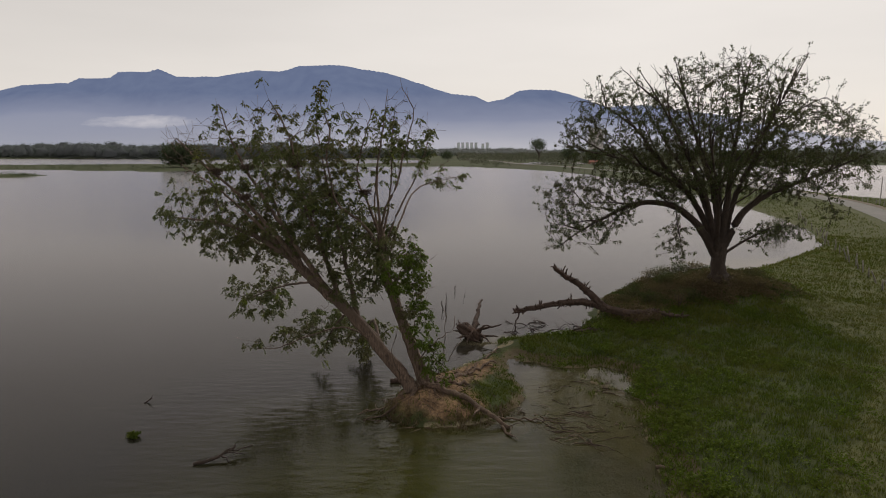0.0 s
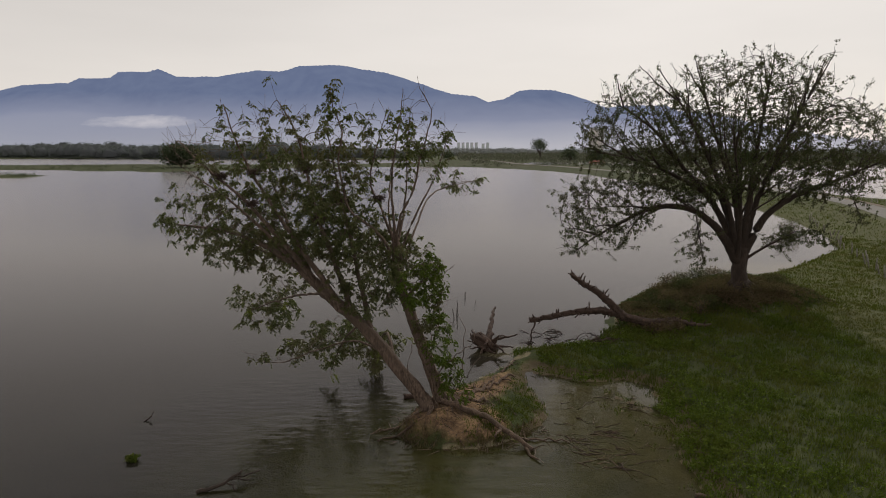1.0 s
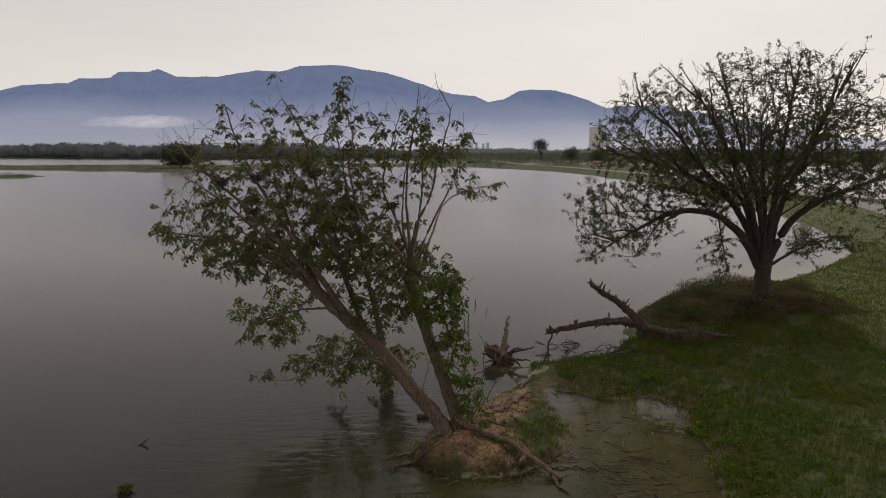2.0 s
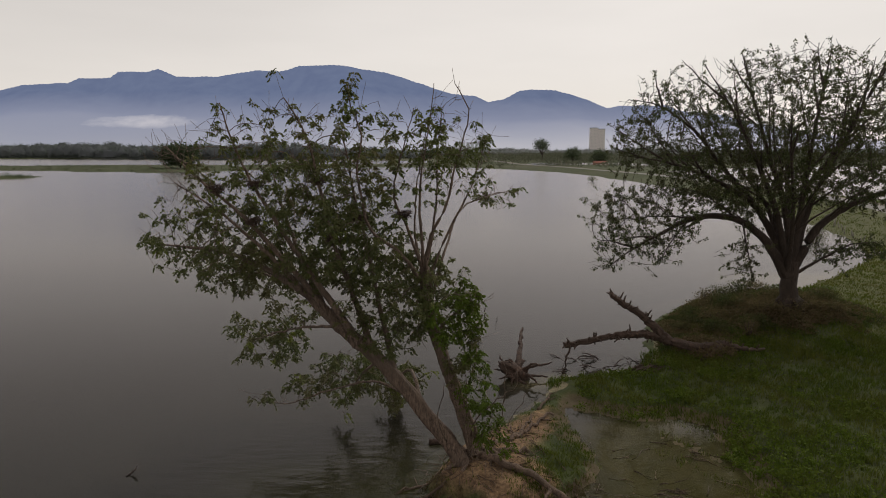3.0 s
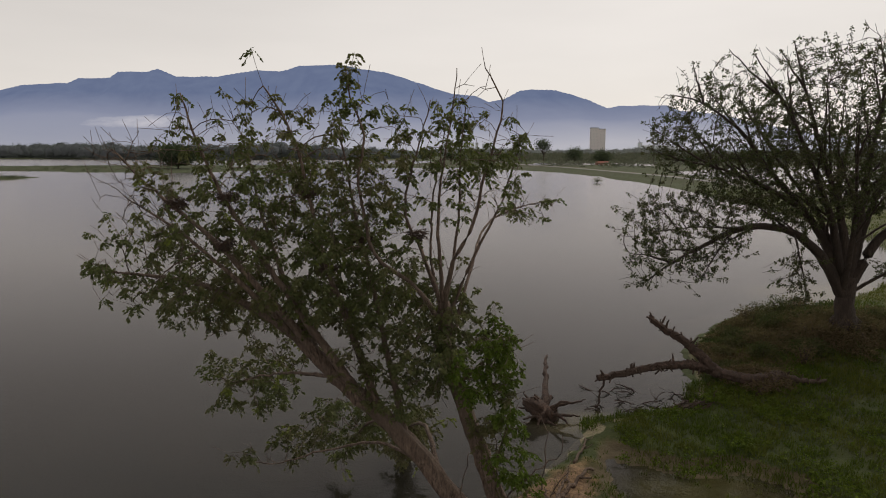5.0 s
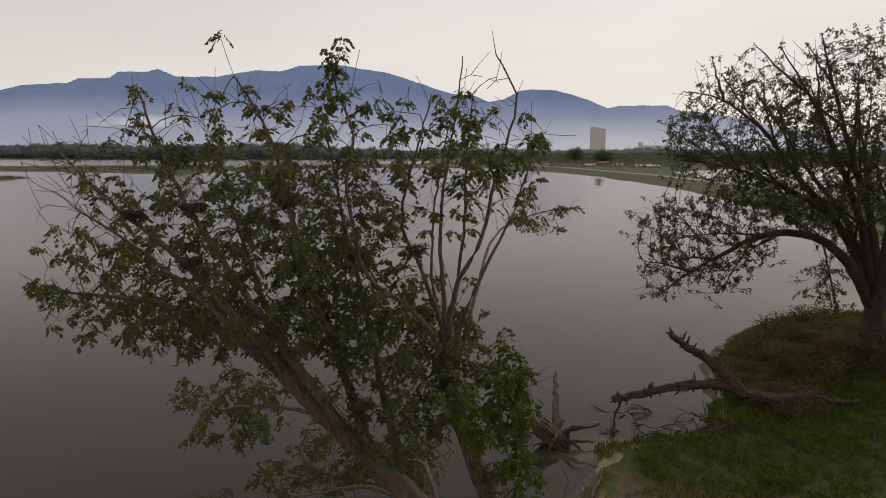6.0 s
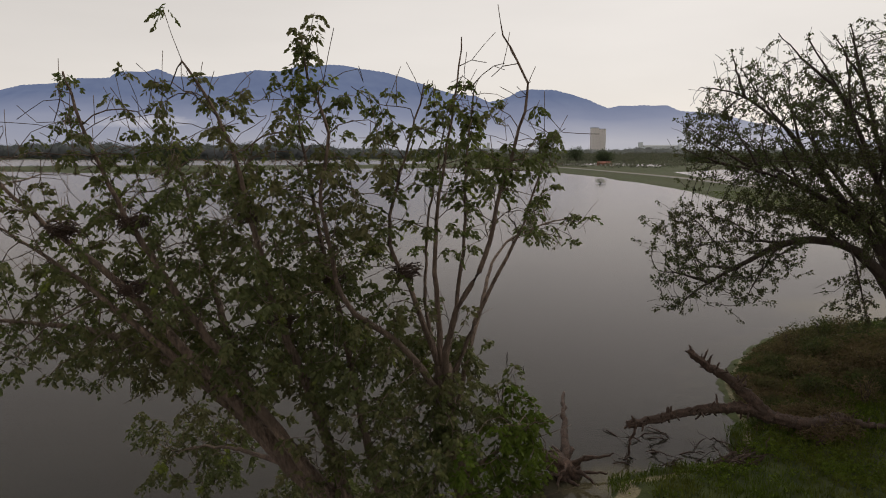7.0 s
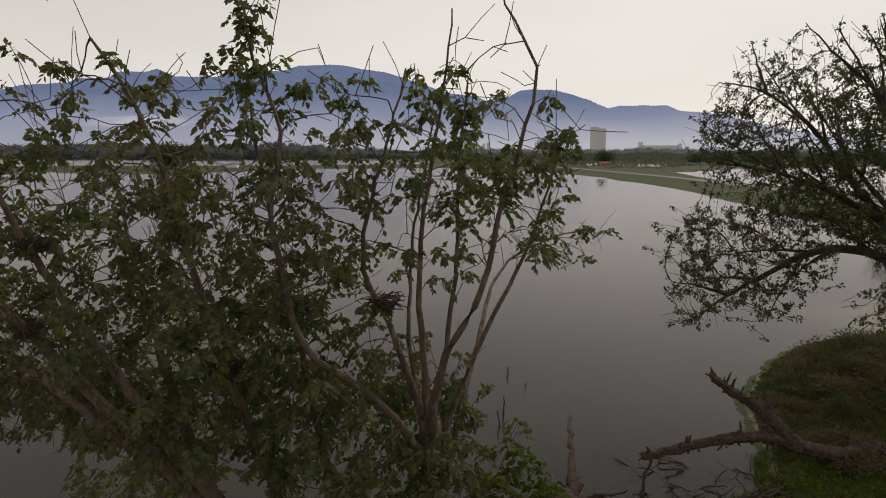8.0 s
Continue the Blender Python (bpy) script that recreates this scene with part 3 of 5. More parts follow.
def side_shoots(P, par, lid, rmin, rad, chance, least, most, centre, rng):
    """Straight side twigs that point away from the middle of the crown."""
    newP, newpar, newlid = [], [], []
    n = len(P)
    for i in range(n):
        if par[i] < 0 or rad[i] > 0.06 or rng.uniform() > chance:
            continue
        out = P[i] - centre
        d = out / (np.linalg.norm(out) + 1e-9) + 0.5 * rng.standard_normal(3) + (0, 0, 0.25)
        d /= np.linalg.norm(d)
        L = rng.uniform(least, most)
        k = max(2, int(L / 0.4))
        last, p = i, P[i]
        for _ in range(k):
            d = d + rng.standard_normal(3) * 0.10
            d /= np.linalg.norm(d)
            p = p + d * L / k
            newP.append(p)
            newpar.append(last)
            newlid.append(lid[i])
            last = n + len(newP) - 1
    return np.concatenate([P, newP]), np.concatenate([par, newpar]).astype(int), np.concatenate([lid, newlid]).astype(int), np.concatenate([rmin, np.zeros(len(newP))])


def foliage(P, par, rad, count, pick, rng, twig, per, length, width, droop, density, ends_only):
    """Drooping leaf sprays at the thin ends of the picked nodes."""
    idx = np.where(pick & (rad < twig) & (par >= 0))[0]
    want = density(P[idx]) * np.where(count[idx] == 0, 1.0, 1.0 - ends_only)
    idx = idx[rng.uniform(size=len(idx)) < want]
    reps = np.maximum(2, per + rng.integers(-per // 3, per // 3 + 1, len(idx)))
    which = np.repeat(idx, reps)
    if not len(which):
        return None
    along = P[which] - P[par[which]]
    along /= np.linalg.norm(along, axis=1, keepdims=True) + 1e-9
    places = P[which] - along * rng.uniform(0, 0.25, (len(which), 1)) + rng.standard_normal((len(which), 3)) * length * 0.45
    ways = along * 0.35 + rng.standard_normal((len(which), 3)) * 0.5 + (0, 0, -droop)
    return leaves(places, ways, length, width, rng)


def sprays(P, par, rad, count, pick, rng, twig, per, length, width, droop, density, ends_only):
    """Feathered leaves: drooping stalks with small leaflets on both sides."""
    idx = np.where(pick & (rad < twig) & (par >= 0))[0]
    want = density(P[idx]) * np.where(count[idx] == 0, 1.0, 1.0 - ends_only)
    idx = idx[rng.uniform(size=len(idx)) < want]
    if not len(idx):
        return None
    which = np.repeat(idx, per)
    n = len(which)
    along = P[which] - P[par[which]]
    along /= np.linalg.norm(along, axis=1, keepdims=True) + 1e-9
    d = along * 0.45 + rng.standard_normal((n, 3)) * (0.75, 0.75, 0.4) + (0, 0, 0.15)
    d /= np.linalg.norm(d, axis=1, keepdims=True)
    s = np.cross(d, rng.standard_normal((n, 3)) * 0.4 + (0, 0, 1))
    s /= np.linalg.norm(s, axis=1, keepdims=True) + 1e-9
    L = length * rng.uniform(0.6, 1.2, (n, 1))
    foot = P[which] - along * rng.uniform(0, 0.25, (n, 1))
    places, ways = [], []
    for t, side in ((0.35, 1), (0.5, -1), (0.62, 1), (0.75, -1), (0.86, 1), (0.95, -1), (1.0, 0)):
        places.append(foot + d * L * t + np.array([0, 0, -1.0]) * droop * L * t * t)
        ways.append(d * (0.55 if side else 1.0) + s * side * 0.8 + (0, 0, -droop * (0.5 + t)) + rng.standard_normal((n, 3)) * 0.15)
    places, ways = np.concatenate(places), np.concatenate(ways)
    ways /= np.linalg.norm(ways, axis=1, keepdims=True)
    m = len(places)
    side = np.cross(ways, rng.standard_normal((m, 3)))
    side /= np.linalg.norm(side, axis=1, keepdims=True) + 1e-9
    l, w = width * 1.75 * rng.uniform(0.75, 1.25, (m, 1)), width * rng.uniform(0.75, 1.25, (m, 1))
    mid = places + ways * l * 0.5
    V = np.stack([places, mid + side * w / 2, places + ways * l, mid - side * w / 2], 1).reshape(-1, 3)
    k = np.arange(m)[:, None] * 4
    return V, np.concatenate([k + [0, 1, 2], k + [0, 2, 3]], 1).reshape(-1, 3)


def tree(name, label, at, limbs, names, blobs, seed, growth, tip, power, wood, leafmat, twig, spray, density, ends_only, chance, shoot, up, side=None, fresh=None, make=foliage, rough=0.3):
    rng = np.random.default_rng(seed)
    step, reach, kill, jitter, inertia = growth
    P, par, lid, rmin = grow(limbs, blobs, step, reach, kill, rng, jitter=jitter, inertia=inertia)
    if side:
        rad, count = thicken(P, par, rmin, tip, power)
        P, par, lid, rmin = side_shoots(P, par, lid, rmin, rad, *side, rng)
    P, par, lid, rmin = shoots(P, par, lid, rmin, chance, *shoot, up, rng)
    rad, count = thicken(P, par, rmin, tip, power)
    root = thing(name, label, "tree", at)
    for k, limb_name in enumerate(names):
        pick = lid == k
        V, F = tubes(chains_of(P, par, rad, pick), rough if limb_name == "trunk" else 0.15, rng)
        limb = part(limb_name, from_arrays(limb_name, V, F, wood, True), root)
        made = make(P, par, rad, count, pick, rng, twig, *spray, density, ends_only)
        if made:
            part("foliage", from_arrays("foliage", *made, fresh if fresh and k >= len(names) - 3 else leafmat), limb, kind="stuff")
    return root, P, rad


def root_flare(parent, centre, radius, spread, n, wood, rng, rise=0.85):
    for k in range(n):
        a = 2 * np.pi * (k + rng.uniform(-0.3, 0.3)) / n
        L = spread * rng.uniform(0.6, 1.3)
        turn = rng.uniform(-0.5, 0.5)
        pts = []
        for t in np.linspace(0, 1, 7):
            r = radius * 0.75 + L * t
            x, y = centre[0] + r * math.cos(a + turn * t), centre[1] + r * math.sin(a + turn * t)
            pts.append((x, y, height_at(x, y) + (1 - t) ** 2.2 * radius * rise - 0.05 - 0.1 * t))
        q = resample(pts, 0.25)
        V, F = tubes([(q, np.linspace(radius * 0.40, radius * 0.07, len(q)))], 0.2, rng)
        part("root", from_arrays("root", V, F, wood, True), parent)


def limb_mesh(name, pts, r0, r1, wood, rng, step=0.25, rough=0.22, power=0.8, wobble=0.03):
    q = resample(pts, step)
    if len(q) > 2:
        q[1:-1] += rng.standard_normal((len(q) - 2, 3)) * wobble
    rs = r0 + (r1 - r0) * np.linspace(0, 1, len(q)) ** power
    V, F = tubes([(q, rs)], rough, rng)
    return from_arrays(name, V, F, wood, True)


def leaning_tree():
    limbs = [
        (-1, [(-1.05, 31.8, 0.5), (-1.5, 31.85, 1.4), (-2.5, 31.9, 2.7), (-4.2, 32.0, 4.8), (-6.2, 32.2, 6.6), (-7.5, 32.6, 7.8)], 0.37, 0.19),
        (-1, [(-0.45, 32.3, 0.6), (-0.85, 32.25, 1.9), (-1.9, 32.2, 4.9), (-2.6, 32.3, 7.1), (-2.8, 32.4, 9.0)], 0.36, 0.19),
        # limbs of the leaning trunk
        (0, [(-7.5, 32.6, 7.8), (-9.2, 33.2, 8.7), (-11.2, 33.6, 9.4), (-14.0, 33.5, 9.8)], 0.18, 0.025),
        (0, [(-6.2, 32.2, 6.6), (-7.8, 31.8, 8.8), (-9.6, 31.6, 11.0), (-11.4, 31.6, 12.6), (-12.6, 31.7, 13.8)], 0.17, 0.025),
        (0, [(-5.4, 32.1, 5.9), (-6.6, 31.6, 8.0), (-8.0, 31.5, 10.2), (-9.2, 31.5, 12.2), (-10.0, 31.5, 14.0), (-10.4, 31.5, 15.4)], 0.17, 0.018),
        (0, [(-4.8, 32.0, 5.4), (-5.6, 32.2, 7.8), (-6.4, 32.0, 10.2), (-6.8, 31.7, 12.4), (-7.2, 31.5, 14.2), (-8.0, 31.5, 15.6)], 0.16, 0.02),
        (0, [(-6.8, 32.4, 7.2), (-8.0, 33.6, 9.2), (-9.0, 34.6, 11.4), (-9.6, 35.0, 13.6)], 0.15, 0.02),
        (0, [(-7.2, 32.5, 7.5), (-8.8, 31.6, 9.6), (-10.4, 31.4, 11.2), (-12.2, 31.5, 12.4)], 0.13, 0.018),
        (0, [(-4.0, 32.0, 4.6), (-4.6, 32.6, 7.2), (-5.2, 33.0, 9.8), (-5.8, 33.4, 12.4), (-6.2, 33.6, 14.8)], 0.14, 0.018),
        (0, [(-3.4, 32.0, 3.7), (-5.0, 33.1, 3.95), (-7.2, 34.2, 3.1), (-9.0, 35.1, 2.2), (-10.4, 35.7, 2.0)], 0.06, 0.015),
        (0, [(-3.7, 32.0, 4.2), (-4.8, 34.0, 4.5), (-6.0, 36.2, 3.0), (-6.9, 37.9, 1.2)], 0.10, 0.02),
        (0, [(-2.9, 31.95, 3.2), (-3.4, 34.2, 4.0), (-4.1, 37.0, 2.8), (-4.7, 39.4, 0.9)], 0.10, 0.02),
        (0, [(-6.2, 32.2, 6.6), (-7.8, 34.0, 6.1), (-9.6, 36.0, 5.3), (-11.2, 37.2, 4.6), (-12.3, 37.7, 4.9)], 0.08, 0.015),
        (0, [(-6.6, 32.3, 7.0), (-8.6, 34.0, 7.9), (-10.8, 35.4, 8.4), (-13.0, 36.2, 8.2)], 0.09, 0.02),
        # the fan of the upright trunk
        (1, [(-2.75, 32.4, 8.3), (-2.6, 31.8, 10.1), (-1.9, 31.6, 11.6), (-1.6, 31.6, 13.0), (-1.3, 31.6, 14.0), (-1.1, 31.6, 15.2), (-1.6, 31.5, 16.1)], 0.095, 0.016),
        (1, [(-2.8, 32.4, 9.0), (-2.95, 32.3, 11.4), (-2.9, 32.3, 12.6), (-2.7, 32.3, 14.0), (-2.5, 32.3, 15.2), (-2.4, 32.3, 16.2)], 0.085, 0.014),
        (1, [(-2.8, 32.4, 8.7), (-3.5, 32.8, 10.6), (-4.0, 32.8, 11.7), (-3.9, 32.8, 12.8), (-3.4, 32.8, 14.5), (-3.2, 32.8, 15.3)], 0.085, 0.016),
        (1, [(-2.7, 32.3, 8.0), (-3.6, 31.7, 9.6), (-4.8, 31.5, 10.6), (-5.2, 31.5, 12.0), (-5.3, 31.5, 13.1), (-5.1, 31.5, 14.2), (-5.5, 31.5, 15.3), (-5.6, 31.5, 16.1)], 0.095, 0.02),
        (1, [(-2.6, 32.3, 7.4), (-1.9, 34.2, 9.6), (-1.2, 36.4, 11.0), (0.2, 38.8, 11.4), (1.7, 39.6, 11.7)], 0.07, 0.016),
        (1, [(-2.8, 32.4, 8.6), (-2.5, 33.0, 10.2), (-2.3, 33.0, 11.8), (-2.3, 33.0, 12.9), (-2.2, 33.0, 14.0), (-2.1, 33.0, 15.3)], 0.075, 0.016),
        (1, [(-2.75, 32.4, 8.4), (-3.2, 33.4, 10.2), (-3.1, 34.0, 12.4), (-2.7, 34.2, 14.6)], 0.07, 0.016),
        (1, [(-2.75, 32.4, 8.2), (-1.9, 32.8, 10.2), (-0.9, 33.2, 12.2), (-0.3, 33.4, 14.2)], 0.07, 0.016),
        # leafy shoots low on the upright trunk
        (1, [(-2.3, 32.3, 6.4), (-1.6, 31.7, 7.2), (-0.8, 31.5, 8.0)], 0.08, 0.02),
        (1, [(-1.4, 32.2, 3.2), (-1.0, 31.7, 4.4), (-0.7, 31.6, 5.6)], 0.06, 0.02),
        (1, [(-0.75, 32.25, 1.5), (-0.4, 31.75, 2.3), (0.0, 31.6, 3.2)], 0.05, 0.015),
    ]
    names = ["trunk", "trunk"] + ["limb"] * 23
    blobs = [
        (-11.4, 33.2, 10.0, 3.0, 2.6, 1.6, 620), (-10.8, 31.9, 12.7, 2.6, 2.1, 2.0, 480), (-7.2, 32.4, 10.4, 2.6, 2.8, 2.2, 800),
        (-7.6, 32.0, 13.7, 2.6, 2.2, 2.0, 430), (-5.3, 31.8, 13.4, 1.8, 1.8, 2.4, 340), (-2.2, 32.5, 13.6, 2.1, 2.0, 2.1, 480), (0.3, 38.2, 11.5, 1.5, 2.0, 0.8, 110),
        (-4.2, 32.2, 9.0, 2.0, 1.9, 1.8, 520), (-1.9, 31.7, 7.2, 1.5, 1.4, 1.4, 500), (-0.95, 31.6, 4.8, 0.8, 0.6, 1.5, 220), (-0.35, 31.6, 2.8, 0.7, 0.5, 1.1, 200),
        (-10.1, 36.9, 4.7, 1.9, 1.5, 1.2, 300), (-9.4, 35.3, 2.3, 1.5, 0.8, 0.4, 90), (-6.4, 36.8, 3.2, 2.1, 1.6, 1.0, 290), (-4.4, 38.0, 2.3, 1.6, 1.9, 0.8, 220), (-6.9, 37.9, 1.1, 0.6, 0.6, 0.7, 70), (-4.8, 39.3, 1.0, 0.8, 0.8, 0.8, 110), (-5.6, 32.6, 11.2, 2.0, 1.8, 1.8, 260), (-10.6, 35.6, 8.0, 2.5, 1.5, 1.2, 330), (-8.4, 35.0, 6.9, 1.6, 1.3, 0.9, 150), (-8.9, 34.6, 12.2, 1.8, 1.4, 1.6, 170),
        (-4.4, 31.6, 7.0, 1.8, 1.5, 1.4, 330), (-6.8, 33.6, 8.9, 2.8, 1.3, 1.3, 380), (-3.6, 33.4, 8.6, 1.8, 1.2, 1.2, 300), (-1.3, 31.6, 8.0, 0.9, 1.0, 0.7, 140),
    ]

    def thick(p):
        x, z = p[:, 0], p[:, 2]
        fill = -0.24 + 0.05 * (p[:, 1] > 35.6) * (z < 4.5) - 0.10 * smooth01((z - 12.0) / 2.0) - 0.25 * (x > -3.4) * (z > 9.4) * (z < 12.6) - 0.10 * smooth01((z - 9.8) / 1.5) * smooth01((-5.4 - x) / 1.0)
        fill = fill + 0.22 * (z < 9.8) + 0.30 * (z < 9) * (x > -4.6) - 0.8 * (x > -2.3) * (z > 15.0) + 0.32 * np.exp(-(((x + 5.8) / 2.2) ** 2 + ((z - 11.0) / 2.0) ** 2)) + 1.0 * np.exp(-((x + 5.6) ** 2 + (p[:, 1] - 31.5) ** 2 + (z - 16.0) ** 2) / 0.3)
        fill = fill - 0.55 * smooth01((-7.4 - x) / 1.2) * smooth01((9.4 - z) / 0.8) * (p[:, 1] < 34.5) - 0.25 * smooth01((31.9 - p[:, 1]) / 0.6) * (z < 10.5) * (x < -3.0)
        keep = (1 - smooth01((z - 11.2) / 0.8) * smooth01((-11.6 + 0.25 * (z - 12) - x) / 0.6)) * (1 - (z > 15.4) * (x > -4.9)) * (1 - (x > -0.15) * (z > 5.5) * (z < 9.5) * (p[:, 1] < 35))
        return np.clip(smooth01((clumps(p, 0.75, 2.0) + fill + 0.15) / 0.3), 0.05, 1) * keep

    root, P, rad = tree("leaning_tree", "leaning broad-leaved tree with pale split trunks on an eroded islet", (-1.0, 31.9, height_at(-1.0, 31.9)), limbs, names, blobs, 11,
                        (0.32, 2.0, 0.38, 0.22, 0.6), 0.008, 2.55, BARK_PALE, LEAF_L, 0.026, (6, 0.26, 0.074, 0.75), thick, 0.15, lambda p: 0.0 if p[2] > 14.9 else 0.13 if p[2] > 12.5 else 0.10, (0.4, 1.1), 0.7, (0.22, 0.4, 1.1, np.array([-4.5, 32.0, 5.0])), LEAF_BRIGHT, sprays)
    rng = np.random.default_rng(5)
    root_flare(root, (-1.1, 31.8), 0.34, 1.3, 5, BARK_PALE, rng)
    root_flare(root, (-0.45, 32.3), 0.34, 1.2, 5, BARK_PALE, rng)
    # bare stems and vines between and beside the trunks
    for pts in ([(-0.9, 31.6, 1.0), (-1.2, 31.5, 2.6), (-1.9, 31.7, 4.6)], [(-0.6, 31.9, 1.0), (-1.0, 31.7, 3.0), (-1.2, 31.8, 5.0)], [(-0.3, 32.0, 1.2), (0.3, 31.8, 3.0), (0.5, 31.7, 4.6), (0.2, 31.7, 5.6)],
                [(-0.2, 32.2, 1.4), (0.6, 32.0, 2.6), (1.3, 31.9, 3.9)], [(-1.0, 31.7, 2.2), (-0.4, 31.5, 3.4), (0.7, 31.4, 4.2), (0.9, 31.4, 5.0)], [(-1.9, 31.6, 2.0), (-2.2, 31.4, 3.0), (-2.0, 31.5, 4.4)]):
        part("vine", limb_mesh("vine", pts, 0.035, 0.012, BARK_PALE, rng, 0.3, 0.2, 1.0, 0.05), root)
    return P, rad


def fan(limbs, which, centre, per, least, most, foot, rng):
    """Side branches that spread outward from the picked limbs."""
    made = []
    for k in which:
        pts = resample(limbs[k][1], 0.5)
        for n in range(per):
            t = 0.28 + 0.64 * (n + rng.uniform(0.1, 0.9)) / per
            i = int(t * (len(pts) - 2))
            along = pts[i + 1] - pts[i]
            out = pts[i] - centre
            d = along / np.linalg.norm(along) * 0.6 + out / np.linalg.norm(out) * 0.55 + rng.standard_normal(3) * (0.42, 0.42, 0.28)
            d /= np.linalg.norm(d)
            L = rng.uniform(least, most) * (1.1 - 0.5 * t)
            bend = np.array([0, 0, 0.10 if pts[i][2] > 10 else -0.12]) * L
            made.append((k, [pts[i], pts[i] + d * L * 0.35 + bend * 0.1, pts[i] + d * L * 0.7 + bend * 0.45, pts[i] + d * L + bend], foot, 0.02))
    return made


def shore_tree():
    g = height_at(23.9, 54.6)
    f, h = (23.55, 54.55, 4.3), (23.95, 54.7, 4.6)
    limbs = [
        (-1, [(24.0, 54.6, g - 0.3), (23.95, 54.6, g + 0.6), (23.8, 54.6, 3.6), h, (24.0, 54.7, 5.4)], 0.72, 0.53),
        (0, [f, (22.2, 54.4, 6.4), (20.9, 54.2, 7.7), (19.8, 54.0, 8.4), (18.0, 53.8, 8.9), (15.6, 53.6, 8.6), (13.6, 53.4, 7.6), (11.4, 53.2, 6.4), (9.8, 53.0, 5.2)], 0.40, 0.025),
        (0, [f, (22.3, 54.8, 7.6), (20.8, 55.2, 9.9), (18.6, 55.4, 12.4), (16.4, 55.4, 15.0), (13.6, 55.2, 16.8), (11.4, 55.0, 17.2)], 0.34, 0.025),
        (0, [f, (22.5, 54.2, 8.4), (20.8, 53.4, 11.6), (18.8, 52.8, 15.0), (16.8, 52.6, 18.0), (15.8, 52.6, 19.4)], 0.32, 0.025),
        (0, [h, (23.2, 54.8, 9.4), (21.9, 55.0, 13.0), (20.6, 55.2, 17.0), (19.4, 55.2, 20.6)], 0.34, 0.025),
        (0, [h, (24.2, 54.6, 8.7), (24.4, 54.4, 12.4), (24.8, 54.2, 16.8), (25.2, 54.0, 20.8)], 0.36, 0.025),
        (0, [h, (25.6, 54.4, 8.0), (27.8, 54.2, 9.7), (30.4, 54.2, 10.7), (33.6, 54.4, 12.0), (36.2, 54.6, 12.9)], 0.38, 0.025),
        (0, [h, (25.2, 55.2, 9.4), (27.4, 55.8, 13.4), (30.0, 56.2, 16.2), (32.8, 56.4, 17.6)], 0.32, 0.025),
        (5, [(24.3, 54.5, 10.6), (26.2, 53.6, 14.0), (27.6, 53.0, 17.6), (28.4, 52.6, 20.2)], 0.20, 0.025),
        (0, [f, (22.7, 52.6, 8.2), (21.4, 50.6, 11.2), (20.2, 49.2, 14.8)], 0.26, 0.025),
        (0, [h, (24.6, 57.0, 9.0), (25.4, 59.4, 13.0), (26.2, 60.6, 17.0)], 0.28, 0.025),
        (2, [(20.8, 55.2, 9.9), (17.4, 54.4, 11.6), (14.0, 53.4, 12.7), (10.8, 52.8, 13.2)], 0.20, 0.025),
        (0, [f, (22.8, 56.4, 9.0), (20.6, 58.4, 13.0), (18.4, 59.6, 17.0)], 0.26, 0.025),
        (0, [(24.0, 54.6, 4.3), (25.6, 54.0, 5.6), (27.6, 53.6, 6.8), (29.2, 53.4, 7.0)], 0.13, 0.025),
        (1, [(19.8, 54.0, 8.4), (19.4, 52.8, 7.7), (19.6, 52.2, 6.0), (19.9, 52.0, 4.5)], 0.07, 0.02),
        (1, [(15.6, 53.6, 8.6), (14.4, 52.6, 7.6), (13.2, 52.0, 5.8)], 0.09, 0.02),
        (6, [(30.4, 54.2, 10.7), (31.8, 53.6, 9.8), (32.6, 53.2, 7.8)], 0.07, 0.02),
    ]
    limbs += fan(limbs, range(1, 13), np.array([23.8, 54.6, 5.0]), 6, 3.6, 6.2, 0.10, np.random.default_rng(29))
    names = ["trunk"] + ["limb"] * (len(limbs) - 1)
    blobs = [
        (15.0, 54, 14.8, 4.8, 5.2, 3.6, 1250), (23.4, 54, 16.4, 6.8, 6.2, 4.3, 2300), (30.6, 55, 14.0, 4.8, 5.6, 3.5, 1250), (12.4, 53, 8.6, 3.9, 3.6, 3.1, 1050), (10.6, 53, 6.2, 1.6, 2.2, 1.2, 170),
        (19.5, 54, 11.0, 4.8, 5.5, 2.6, 900), (28, 54.5, 11.2, 4.6, 5, 2.2, 700), (34.0, 54.8, 12.0, 2.7, 3.5, 2.2, 420), (28.0, 53.5, 6.5, 2.3, 1.6, 0.8, 420), (26.2, 53.8, 6.0, 1.4, 1.3, 0.9, 150), (19.4, 52.4, 6.0, 1.1, 1.4, 1.9, 170), (32.4, 53.4, 8.6, 1.0, 1.2, 1.3, 110),
    ]

    def thick(p):
        core = np.exp(-(((p[:, 0] - 23.0) / 7.5) ** 2 + ((p[:, 2] - 10.8) / 3.2) ** 2))
        d = 0.54 + 0.46 * clumps(p, 1.1, 5.0) + 0.22 * clumps(p, 3.0, 2.0) + 0.85 * core - 0.025 * np.maximum(p[:, 2] - 14, 0)
        return np.clip(d + 0.4 * (p[:, 2] < 7.6) * (p[:, 0] > 18.4) + 0.4 * (p[:, 2] < 7.8) * (p[:, 0] > 25), 0.08, 1)

    root, P, rad = tree("shore_tree", "large spreading dark tree with sparse crown on a bushy mound", (23.9, 54.6, g), limbs, names, blobs, 23,
                        (0.42, 3.0, 0.50, 0.10, 1.0), 0.013, 2.5, BARK_DARK, LEAF_R, 0.034, (13, 0.16, 0.085, 0.55), thick, 0.18, lambda p: 0.35, (0.4, 1.1), 0.3, (0.16, 0.5, 1.2, np.array([23.9, 54.6, 6.0])), rough=0.14)
